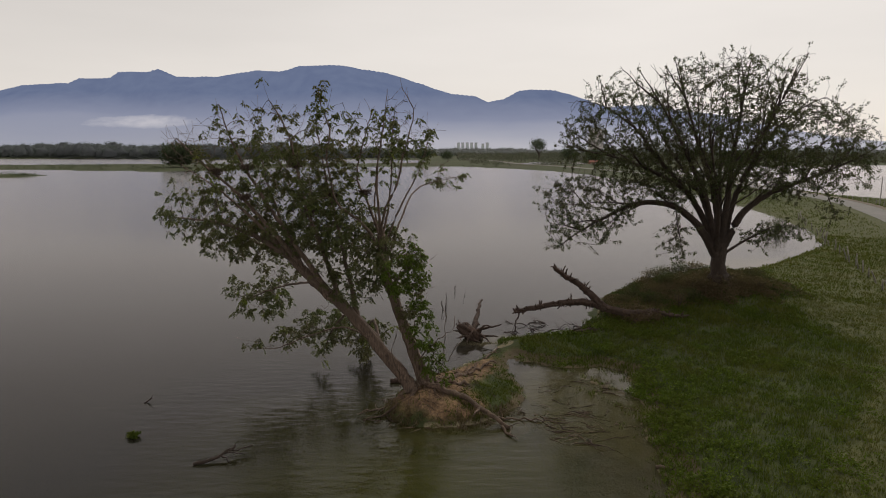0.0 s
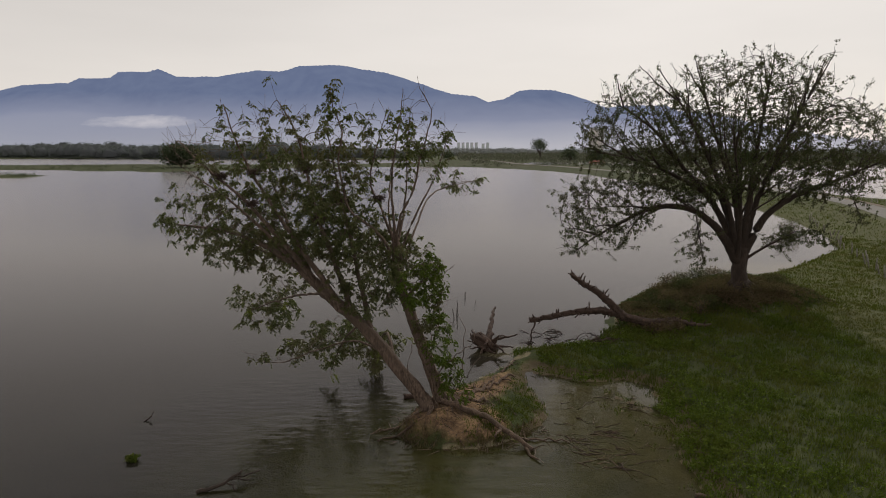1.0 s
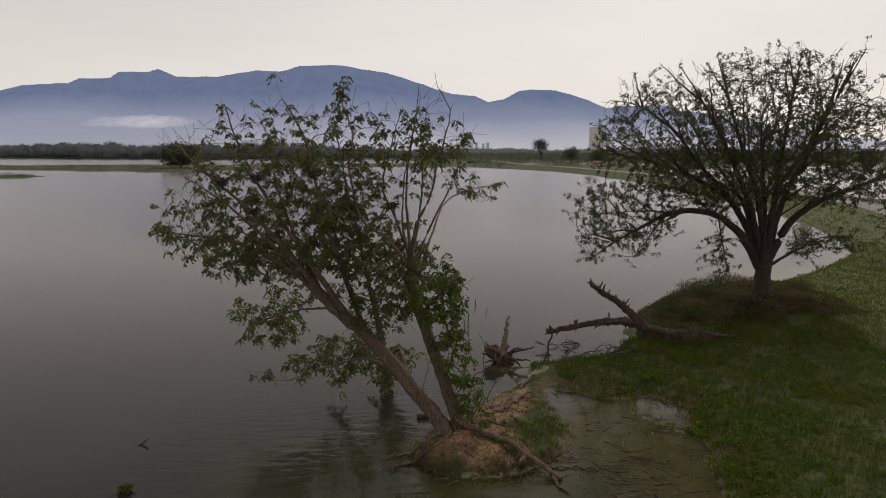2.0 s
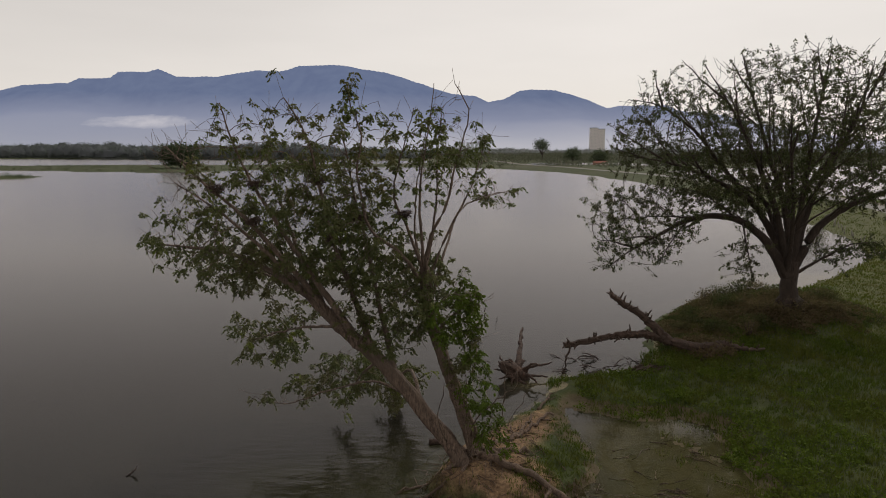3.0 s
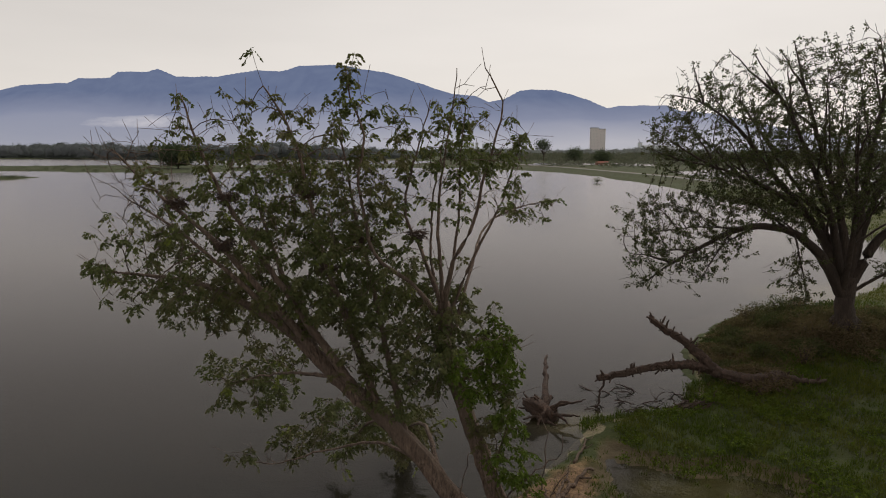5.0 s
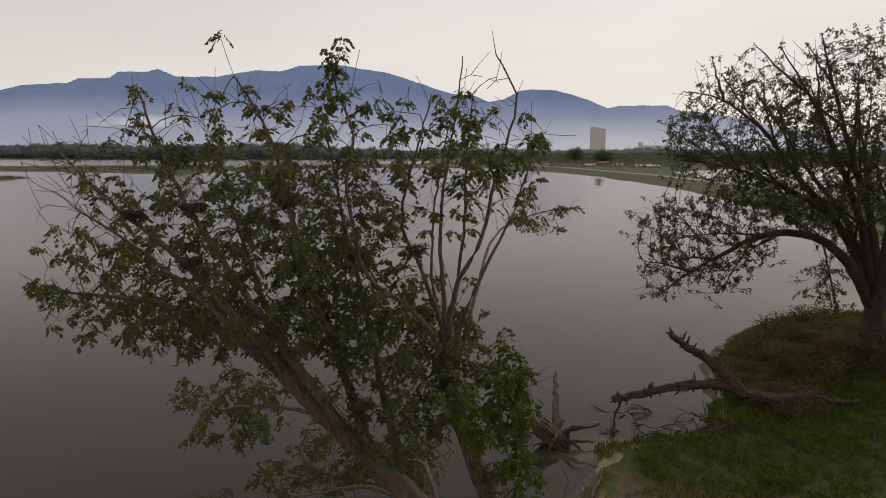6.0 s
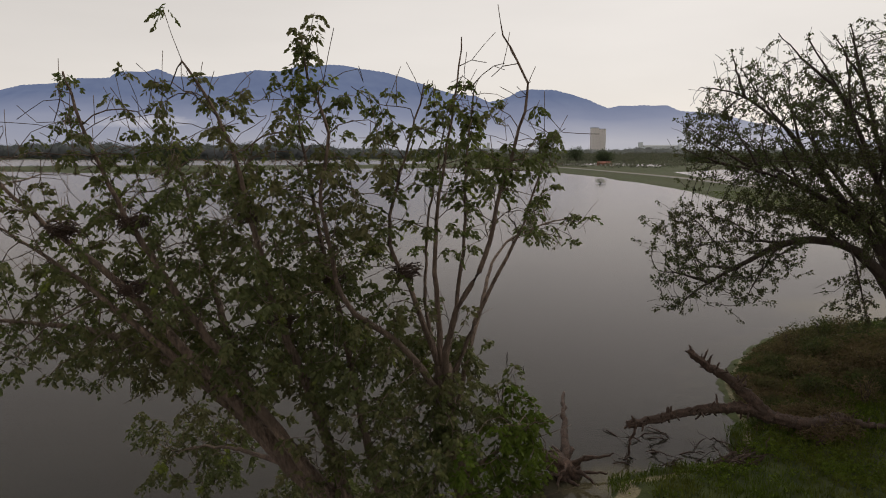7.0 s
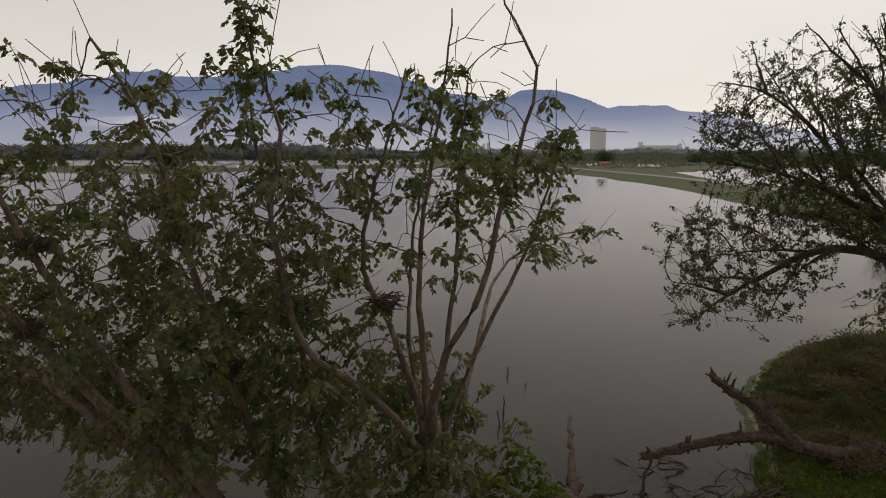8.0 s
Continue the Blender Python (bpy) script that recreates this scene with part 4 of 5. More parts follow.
    root_flare(root, (23.95, 54.6), 0.6, 1.7, 13, BARK_DARK, np.random.default_rng(8), 1.5)
    return P, rad


lean_nodes, lean_radii = leaning_tree()
shore_tree()


# ---- dead wood ----
def on_ground(x, y, up=0.05):
    return (x, y, max(height_at(x, y), -0.02) + up)


def pegs(parent, line, n, low, high, length, rng, wood, up=(0, 0, 1)):
    """Short broken branch stubs along a limb."""
    q = resample(line, 0.1)
    for _ in range(n):
        p = q[int(rng.uniform(low, high) * (len(q) - 1))]
        d = np.array(up) + rng.standard_normal(3) * 0.45
        d /= np.linalg.norm(d)
        L = length * rng.uniform(0.5, 1.4)
        part("branch_stub", limb_mesh("branch_stub", [p, p + d * (L * 0.5 + 0.05) + rng.standard_normal(3) * 0.03, p + d * (L + 0.1)], 0.075, 0.035, wood, rng, 0.15, 0.15, 1, 0.01), parent)


def fallen_tree():
    rng = np.random.default_rng(31)
    root = thing("fallen_tree", "fallen reddish-brown dead tree reaching from the bank over the water", "dead tree", (13.4, 46.9, height_at(13.4, 46.9)))
    main = [on_ground(16.6, 48.3, 0.1), on_ground(15.8, 47.9, 0.2), on_ground(14.8, 47.3, 0.28), (13.4, 46.95, 1.3), (12.0, 46.8, 1.75), (10.4, 46.7, 2.1), (8.4, 46.5, 1.98), (6.8, 46.2, 1.72), (5.5, 46.0, 1.55)]
    arm = [(12.3, 46.8, 1.6), (11.5, 46.9, 2.4), (10.5, 46.9, 3.3), (9.4, 46.9, 3.95), (8.5, 46.9, 4.7)]
    part("trunk", limb_mesh("trunk", main, 0.32, 0.16, DEADWOOD, rng, 0.15, 0.34), root)
    part("upright_branch", limb_mesh("upright_branch", arm, 0.33, 0.14, DEADWOOD, rng, 0.15, 0.30), root)
    pegs(root, arm, 15, 0.35, 1.0, 0.45, rng, DEADWOOD, (0.1, 0, 1))
    pegs(root, arm, 8, 0.1, 0.9, 0.3, rng, DEADWOOD, (-0.8, -0.5, -0.2))
    pegs(root, main, 18, 0.5, 1.0, 0.4, rng, DEADWOOD)
    pegs(root, main, 22, 0.5, 1.0, 0.35, rng, DEADWOOD, (-0.3, -0.7, -0.3))
    part("prop_branch", limb_mesh("prop_branch", [(5.95, 46.05, 1.75), (5.7, 46.0, 0.9), (5.5, 45.9, -0.25)], 0.07, 0.05, DEADWOOD, rng, 0.2), root)
    for fork in ([on_ground(16.4, 48.1, 0.3), on_ground(15.7, 47.2, 0.3), on_ground(14.9, 46.5, 0.15), on_ground(14.2, 46.0, 0.05)], [on_ground(15.6, 47.7, 0.35), on_ground(16.6, 47.4, 0.35), on_ground(17.8, 47.5, 0.25), on_ground(19.0, 47.9, 0.15)]):
        part("side_branch", limb_mesh("side_branch", fork, 0.20, 0.10, DEADWOOD, rng, 0.18, 0.35), root)
        pegs(root, fork, 6, 0.2, 1.0, 0.25, rng, DEADWOOD)
    # bare roots spreading over the bank
    for _ in range(14):
        a = rng.uniform(-0.9, 0.9)
        L = rng.uniform(1.0, 2.6)
        pts = [on_ground(14.6, 47.2, 0.25)]
        for t in (0.4, 0.75, 1.0):
            x, y = 14.6 + L * t * math.cos(a), 47.2 + L * t * math.sin(a)
            pts.append((x, y, height_at(x, y) + 0.25 * (1 - t) + 0.05))
        part("root", limb_mesh("root", pts, 0.11, 0.035, DEADWOOD, rng, 0.2), root)


def root_stump():
    rng = np.random.default_rng(37)
    root = thing("uprooted_stump", "uprooted reddish tree stub with splayed roots lying in shallow water", "stump", (2.5, 44.4, 0))
    part("broken_trunk", limb_mesh("broken_trunk", [(2.45, 44.3, 0.35), (2.62, 45.4, 0.75), (2.9, 47.2, 1.05), (3.15, 48.8, 1.35), (3.42, 50.2, 1.5)], 0.24, 0.07, DEADWOOD, rng, 0.2), root)
    c = np.array([2.45, 44.3, 0.35])
    ends = [(3.9, 44.1, 0.25), (4.0, 44.2, 0.95), (3.3, 44.0, 1.05), (3.5, 43.7, 0.05), (1.3, 44.2, 0.95), (1.15, 44.3, 0.6), (1.6, 43.8, 0.3), (1.4, 44.9, 1.15), (2.0, 43.6, 0.05), (2.7, 43.5, 0.1), (3.0, 45.2, 0.8), (2.0, 45.2, 0.9), (2.3, 43.7, 0.6), (1.75, 44.2, 1.2), (3.0, 43.9, 0.6)]
    for e in ends:
        e = np.array(e)
        mid = (c + e) / 2 + rng.standard_normal(3) * 0.14
        part("root", limb_mesh("root", [c, mid, e, e + (e - mid) * 0.25 + rng.standard_normal(3) * 0.12], 0.15, 0.03, DEADWOOD, rng, 0.13), root)
    V, F = tubes([([(1.35, 44.3, 0.95), (1.7, 44.3, 0.75), (2.2, 44.35, 0.45), (2.6, 44.4, 0.0), (2.7, 44.4, -0.3)], [0.18, 0.36, 0.48, 0.55, 0.5])], 0.5, rng)
    part("root_plate", from_arrays("root_plate", V, F, DEADWOOD, True), root)


def stick(name, label, category, pts, r0, r1, wood, rng, group="", forks=0, at=None):
    root = thing(name, label, category, at or tuple(pts[0]), group)
    part("stem", limb_mesh("stem", pts, r0, r1, wood, rng, 0.25), root)
    q = resample(pts, 0.2)
    for _ in range(forks):
        p = q[int(rng.uniform(0.3, 0.95) * (len(q) - 1))]
        d = (q[-1] - q[0]) / (np.linalg.norm(q[-1] - q[0]) + 1e-9) + rng.standard_normal(3) * (0.7, 0.7, 0.25)
        L = rng.uniform(0.4, 1.1)
        e = p + d / np.linalg.norm(d) * L
        part("side_twig", limb_mesh("side_twig", [p, (p + e) / 2 + rng.standard_normal(3) * 0.05, e], r1 * 0.9, r1 * 0.4, wood, rng, 0.2), root)
    return root


fallen_tree()
root_stump()


def islet_wood():
    rng = np.random.default_rng(41)
    runs = [
        ([(3.2, 29.6), (3.3, 28.8), (3.6, 28.2)], 0.08, 0.04, 3),
        ([(-0.3, 32.2), (0.8, 32.6), (1.7, 33.3)], 0.13, 0.08, 0),
        ([(-0.1, 33.0), (1.0, 34.6), (2.2, 36.6), (3.6, 38.4)], 0.13, 0.06, 4),
        ([(0.4, 33.6), (1.6, 35.8), (2.4, 37.8)], 0.09, 0.04, 3),
        ([(3.3, 30.2), (4.4, 30.3), (5.3, 30.0)], 0.06, 0.03, 2),
        ([(2.9, 39.0), (3.6, 40.4), (4.0, 41.8)], 0.08, 0.04, 2),
        ([(-1.9, 30.9), (-2.9, 30.6), (-3.6, 30.2)], 0.07, 0.03, 3),
        ([(-2.2, 31.6), (-3.2, 31.5), (-3.9, 31.0)], 0.07, 0.03, 2),
    ]
    for pts, r0, r1, forks in runs:
        q = resample([(*p, 0) for p in pts], 0.45)
        q = [on_ground(x, y, r0 * 0.6 + 0.08 * (i % 2)) for i, (x, y, _) in enumerate(q)]
        stick("dead_branch", "bleached dead branch lying over the islet bank", "branch", q, r0, r1, DRIFT, rng, "dead branches on the islet", forks)
    log = resample([(-0.5, 31.95, 1.25), (1.2, 30.95, 1.0), (2.4, 30.15, 0.55), (3.5, 29.2, 0.05)], 0.4)
    log = [(x, y, max(z, height_at(x, y) + 0.08)) for x, y, z in log]
    stick("fallen_log", "long bleached log sloping from the trunks down into the water", "log", log, 0.17, 0.10, DRIFT, rng, "", 2)
    stick("short_log", "short dark waterlogged log beside the leaning trunk", "log", [(-2.7, 35.6, 0.04), (-2.3, 35.6, 0.08), (-1.6, 35.7, 0.02)], 0.17, 0.14, DEADWOOD, rng)


def shallow_wood():
    rng = np.random.default_rng(43)
    # thin branches strewn over the drowned flat
    for k in range(64):
        x, y = rng.uniform(4.6, 9.6), rng.uniform(26.6, 37.5)
        if k < 40:
            x, y = rng.uniform(5.2, 7.6), rng.uniform(27.6, 31.4)
        a = rng.normal(-0.35, 0.45 if k < 40 else 1.2)
        L = rng.uniform(0.5, 1.9)
        pts = [(*on_ground(x + L * t * math.cos(a), y + L * t * math.sin(a))[:2], 0.0 + 0.05 * math.sin(5 * t + k)) for t in (0, 0.35, 0.7, 1)]
        stick("driftwood", "thin brown branch drifting in muddy shallow water", "driftwood", pts, 0.034, 0.014, DRIFT if k % 2 == 0 else DEADWOOD, rng, "branches in the muddy shallows", 1)
    # dark snags between the fallen tree and the bank
    for k in range(30):
        x, y = rng.uniform(5.6, 11.6), rng.uniform(44.6, 48.4)
        a = rng.uniform(-3.1, 3.1)
        L = rng.uniform(0.5, 1.5)
        up = rng.uniform(0.03, 0.3)
        pts = [(x, y, -0.15), (x + 0.5 * L * math.cos(a), y + 0.5 * L * math.sin(a), up * 0.7), (x + L * math.cos(a), y + L * math.sin(a), up)]
        stick("snag", "dark broken branch sticking out of the water", "snag", pts, 0.05, 0.02, DEADWOOD, rng, "snags beside the fallen tree", 2)
    for k in range(9):
        x, y = rng.uniform(9.4, 11.4), rng.uniform(44.8, 46.0)
        L = rng.uniform(0.8, 1.7)
        pts = [(x - L / 2, y - 0.3, 0.12), (x, y, 0.3), (x + L / 2, y + 0.2, 0.42)]
        stick("dead_branch", "reddish dead branch heaped at the water's edge", "branch", pts, 0.11, 0.05, DEADWOOD, rng, "branches heaped at the bank", 2)
    # stakes standing in the open water
    for x, y, h, lean in ((0.5, 53.4, 1.3, 0.15), (0.35, 52.6, 0.8, -0.1), (1.4, 60.0, 0.5, 0.1), (2.2, 58.0, 0.35, 0.2)):
        stick("stake", "thin dark stake standing in the lake", "stake", [(x, y, -1.0), (x + lean * 0.5, y, h * 0.5), (x + lean, y, h)], 0.05, 0.03, BARK_DARK, rng, "stakes in the lake", 1)
    stick("floating_branch", "dark forked branch floating in open water", "branch", [(-10.3, 25.6, 0.02), (-9.6, 25.8, 0.12), (-9.0, 26.3, 0.3), (-8.8, 26.6, 0.45)], 0.10, 0.05, BARK_DARK, rng, "", 3)
    stick("floating_branch", "small dark twig just above the water", "branch", [(-15.5, 32.5, -0.05), (-15.3, 32.6, 0.1), (-15.1, 32.6, 0.25)], 0.05, 0.03, BARK_DARK, rng, "", 1)
    stick("mud_log", "short pale log lying on wet mud", "log", [on_ground(9.3, 25.3, 0.08), on_ground(9.9, 25.1, 0.1)], 0.10, 0.08, DRIFT, rng)


def islet_litter():
    """Matted fine roots and sticks all over the eroded bank."""
    rng = np.random.default_rng(47)
    chains = []
    while len(chains) < 260:
        x, y = rng.uniform(-3.2, 4.6), rng.uniform(29.2, 36.5)
        if signed(np.array([x]), np.array([y]), ISLET)[0] < -0.45 or (x > 2.4 and y > 32):
            continue
        a, L = rng.uniform(0, 2 * np.pi), rng.uniform(0.25, 0.9)
        pts = []
        for t in (0, 0.5, 1):
            px, py = x + L * t * math.cos(a), y + L * t * math.sin(a)
            pts.append((px, py, max(height_at(px, py), -0.02) + 0.03 + 0.06 * rng.uniform()))
        chains.append((pts, [0.02, 0.016, 0.008]))
    tagged(new("root_litter", from_arrays("root_litter", *tubes(chains), DRIFT)), "matted fine roots and sticks on the islet bank", "roots", kind="stuff")


islet_wood()
islet_litter()
shallow_wood()


# ---- road, fences and poles ----
def ribbon(name, pts, offset, half, lift, material, label, category):
    q = resample([(x, y, 0) for x, y in pts], 3.0)
    V, F = [], []
    for i, p in enumerate(q):
        d = q[min(i + 1, len(q) - 1)] - q[max(i - 1, 0)]
        nrm = np.array([d[1], -d[0]]) / np.hypot(d[0], d[1])
        for s in (-half, -half * 0.4, half * 0.4, half):
            x, y = p[:2] + nrm * (offset + s)
            V.append((x, y, 1.45 + lift + 0.05 * (1 - (s / half) ** 2)))
        if i:
            a, b = 4 * (i - 1), 4 * i
            F.extend([[a + k, a + k + 1, b + k + 1, b + k] for k in range(3)])
    return tagged(new(name, from_arrays(name, V, F, material, True)), label, category, kind="structure")


ASPHALT = plain("worn_pale_asphalt", (0.17, 0.16, 0.15), (0.26, 0.24, 0.22), 3.0, 0.85)
DIRT = plain("pale_dirt_verge", (0.13, 0.10, 0.07), (0.22, 0.175, 0.125), 1.4, 0.95)
POST_WOOD = bark("grey_fence_wood", (0.17, 0.15, 0.125), (0.38, 0.35, 0.30), (6, 6, 1))
CONCRETE = plain("pale_concrete", (0.30, 0.29, 0.27), (0.42, 0.40, 0.37), 2.0, 0.9)
ribbon("road", ROAD, 0.0, 2.6, 0.06, ASPHALT, "narrow pale asphalt road along the lake bank", "road")
ribbon("verge", ROAD, 3.7, 0.9, 0.03, DIRT, "pale dirt verge beside the road", "verge")


def post_line(line, gap, height, radius, label, rng, lean=0.12, skip=0.0):
    q = resample([(x, y, 0) for x, y in line], gap)
    root = thing("fence", label, "fence", (*line[0], height_at(*line[0])))
    for p in q:
        if rng.uniform() < skip:
            continue
        x, y = p[0] + rng.normal(0, 0.15), p[1] + rng.normal(0, 0.3)
        g, h = height_at(x, y), height * rng.uniform(0.75, 1.15)
        dx, dy = rng.normal(-lean, lean) * h, rng.normal(0, lean) * h
        part("post", limb_mesh("post", [(x, y, g - 0.25), (x + dx * 0.5, y + dy * 0.5, g + h * 0.5), (x + dx, y + dy, g + h)], radius, radius * 0.85, POST_WOOD, rng, 0.6, 0.15, 1, 0.01), root)


fence_rng = np.random.default_rng(51)
post_line([(17.0, 21.9), (17.6, 22.9)], 3.0, 0.75, 0.06, "short leaning wooden post in the shore grass", fence_rng, 0.1)
post_line([(37.6, 52.5), (39.8, 57), (44.5, 68), (50.4, 82), (59.1, 102), (66, 120)], 2.6, 1.35, 0.085, "leaning weathered wooden fence posts on the grassy bank", fence_rng, 0.22, 0.1)
post_line([(85, 108), (97, 146), (103, 180), (106, 230), (104.5, 300)], 4.2, 1.3, 0.10, "low posts along the far roadside beside open water", fence_rng, 0.05)


def utility_pole(x, y, h):
    g = height_at(x, y)
    root = thing("utility_pole", "thin grey roadside utility pole with a crossarm", "utility pole", (x, y, g), "poles along the road")
    rng = np.random.default_rng(int(x * 7))
    part("pole", limb_mesh("pole", [(x, y, g - 0.4), (x, y, g + h)], 0.13, 0.09, CONCRETE, rng, 2.0, 0.0, 1, 0.0), root)
    part("crossarm", limb_mesh("crossarm", [(x - 0.7, y, g + h - 0.5), (x + 0.7, y, g + h - 0.5)], 0.06, 0.06, CONCRETE, rng, 0.7, 0.0, 1, 0.0), root)


for x, y in ((95.0, 141.5), (101.5, 175.0), (105.0, 214.0), (105.0, 262.0)):
    utility_pole(x, y, 6.2)


# ---- plants on the shore ----
GRASS_DARK = leaf("dull_grass_blade", (0.058, 0.082, 0.014), (0.120, 0.154, 0.024), (0.132, 0.130, 0.030), 0.6)
PASTURE = leaf("pasture_grass_blade", (0.080, 0.094, 0.016), (0.145, 0.158, 0.028), (0.152, 0.132, 0.038), 0.6)
HERB = leaf("bright_herb_leaf", (0.065, 0.10, 0.012), (0.175, 0.225, 0.030), (0.115, 0.14, 0.022), 0.5)
SHRUB = leaf("dark_shrub_leaf", (0.040, 0.050, 0.022), (0.088, 0.098, 0.040), (0.115, 0.088, 0.054), 0.6)
DRY = leaf("dry_reddish_fern", (0.095, 0.064, 0.044), (0.23, 0.158, 0.104), (0.175, 0.112, 0.074), 0.7)


def scatter(n, x0, x1, y0, y1, rng, keep):
    x, y = rng.uniform(x0, x1, n), rng.uniform(y0, y1, n)
    z = ground_height(x, y)
    k = keep(x, y, z)
    return x[k], y[k], z[k]


def blades(x, y, z, per, height, width, spread, rng):
    n = len(x) * per
    base = np.repeat(np.stack([x, y, z - 0.03], 1), per, 0) + rng.standard_normal((n, 3)) * (spread, spread, 0)
    a = rng.uniform(0, 2 * np.pi, n)
    h = np.repeat(height * rng.uniform(0.6, 1.3, len(x)), per) * rng.uniform(0.6, 1.2, n)
    side = np.stack([np.cos(a), np.sin(a), 0 * a], 1) * width / 2
    bend = rng.standard_normal((n, 3)) * (0.4, 0.4, 0) * h[:, None]
    mid = base + bend * 0.35 + np.stack([0 * h, 0 * h, h * 0.6], 1)
    tip = base + bend + np.stack([0 * h, 0 * h, h], 1)
    V = np.stack([base - side, base + side, mid + side * 0.7, tip, mid - side * 0.7], 1).reshape(-1, 3)
    b = np.arange(n)[:, None] * 5
    return V, np.concatenate([b + [0, 1, 2], b + [0, 2, 4], b + [4, 2, 3]], 1).reshape(-1, 3)


def rosettes(x, y, z, per, height, length, width, rng):
    n = len(x) * per
    base = np.repeat(np.stack([x, y, z], 1), per, 0)
    up = rng.uniform(0.1, 1.0, (n, 1)) * np.repeat(height * rng.uniform(0.5, 1.3, len(x)), per)[:, None]
    base = base + np.concatenate([rng.standard_normal((n, 2)) * 0.12, up], 1)
    ways = rng.standard_normal((n, 3)) * (1, 1, 0.25) + (0, 0, 0.35)
    return leaves(base, ways, length, width, rng, 0.15)


def stuff(name, made, material, label, category, smooth=False):
    return tagged(new(name, from_arrays(name, *made, material, smooth)), label, category, kind="stuff")


def shore_plants():
    rng = np.random.default_rng(61)

    def lawn(x, y, z):
        return (z > -0.02) & (seg_dist(x, y, ROAD, False) > 4.4) & (signed(x, y, ISLET) < -0.3) & ((y < 49.5) | (x > 27) | (signed(x, y, LAKE) < -2.2)) & (rng.uniform(size=x.shape) < np.clip(0.85 + 0.5 * wave(x, y, 3.0, 7.0), 0.25, 1))

    x, y, z = scatter(30000, 4, 40, 20, 52, rng, lambda x, y, z: lawn(x, y, z) & (grazed(x, y) < 0))
    stuff("grass", blades(x, y, z, 5, 0.30, 0.036, 0.11, rng), GRASS_DARK, "rank dark green grass and weeds on the shore", "grass")
    x, y, z = scatter(40000, 10, 44, 20, 54, rng, lambda x, y, z: lawn(x, y, z) & (grazed(x, y) > 0))
    stuff("grass", blades(x, y, z, 4, 0.17, 0.034, 0.10, rng), PASTURE, "short yellow-green pasture grass", "grass")
    x, y, z = scatter(26000, 12, 52, 46, 92, rng, lambda x, y, z: lawn(x, y, z) & (grazed(x, y) < 0) & ((y > 54) | (x < 40)))
    stuff("grass", blades(x, y, z, 3, 0.32, 0.06, 0.14, rng), GRASS_DARK, "rough dull green grass behind the big tree", "grass")
    x, y, z = scatter(24000, 26, 60, 52, 96, rng, lambda x, y, z: lawn(x, y, z) & (grazed(x, y) > 0))
    stuff("grass", blades(x, y, z, 3, 0.22, 0.06, 0.14, rng), PASTURE, "short yellow-green pasture beyond the big tree", "grass")
    x, y, z = scatter(20000, 40, 110, 70, 220, rng, lawn)
    stuff("grass", blades(x, y, z, 3, 0.3, 0.09, 0.3, rng), GRASS_DARK, "grass on the road bank", "grass")

    # bright herbs along the drowned flat and on the tongue of land
    def margin(x, y, z):
        w = -signed(x, y, LAKE)
        chance = np.exp(-np.maximum(w - 0.8, 0) / 1.3) * (0.45 + 0.6 * wave(x, y, 1.6, 3.0)) * np.where(y > 37, 0.30, 1.0)
        return (z > -0.10) & (w > -0.25 + 0.5 * wave(x, y, 1.1, 6.0)) & (w < 9) & (rng.uniform(size=x.shape) < np.clip(chance, 0.03, 1)) & (signed(x, y, ISLET) < -0.2)

    x, y, z = scatter(16000, 4, 19, 20, 47.5, rng, margin)
    z = np.maximum(z, -0.02)
    stuff("herbs", rosettes(x, y, z, 10, 0.34, 0.135, 0.085, rng), HERB, "bright green broad-leaved herbs at the water's edge", "herbs")

    def in_mud(x, y, z):
        w = signed(x, y, LAKE)
        return (z > -0.16) & (w > -0.2) & (w < 3.6) & (signed(x, y, ISLET) < -0.3) & (rng.uniform(size=x.shape) < np.clip(0.55 + 0.9 * wave(x, y, 1.5, 9.0) - 0.28 * w, 0.0, 1))

    x, y, z = scatter(5000, 4.5, 14, 22, 43, rng, in_mud)
    stuff("grass", blades(x, y, np.maximum(z, -0.03), 4, 0.17, 0.03, 0.09, rng), GRASS_DARK, "sparse drowned grass standing in the mud", "grass")

    def patches(x, y, z):
        return (z > 0.2) & (wave(x, y, 4.5, 1.5) + 0.25 * wave(x, y, 1.1, 2.5) > 0.38) & (signed(x, y, ISLET) < -0.3)

    x, y, z = scatter(3600, 10, 27, 36, 50, rng, patches)
    stuff("herbs", rosettes(x, y, z, 8, 0.28, 0.13, 0.08, rng), HERB, "patches of leafy green herbs in the grass", "herbs")

    x, y, z = scatter(3400, 10.6, 26, 20, 38, rng, lambda x, y, z: (z > 0.2) & (wave(x, y, 2.6, 4.5) + 0.35 * wave(x, y, 0.8, 1.5) > 0.30))
    stuff("herbs", rosettes(x, y, z, 8, 0.24, 0.12, 0.075, rng), HERB, "bright leafy clumps scattered through the shore grass", "herbs")

    # islet grass
    def islet_back(x, y, z):
        return (z > 0.05) & (signed(x, y, ISLET) > -0.1) & (rng.uniform(size=x.shape) < np.clip(smooth01((x - 0.42 * (y - 32) + 0.8 * wave(x, y, 1.2, 3.0) - 0.9) / 1.2), 0.08, 1) * np.clip(0.6 + 0.5 * wave(x, y, 0.9, 1.0), 0.15, 1))

    x, y, z = scatter(9000, -3.2, 5.4, 29, 41, rng, islet_back)
    stuff("grass", blades(x, y, z, 5, 0.20, 0.025, 0.08, rng), GRASS_DARK, "dark grass on the back of the islet", "grass")

    def islet_foot(x, y, z):
        s = signed(x, y, ISLET)
        return (s > -0.25) & (s < 0.55) & (y < 32) & (rng.uniform(size=x.shape) < np.clip(0.5 + wave(x, y, 1.0, 2.0), 0, 1))

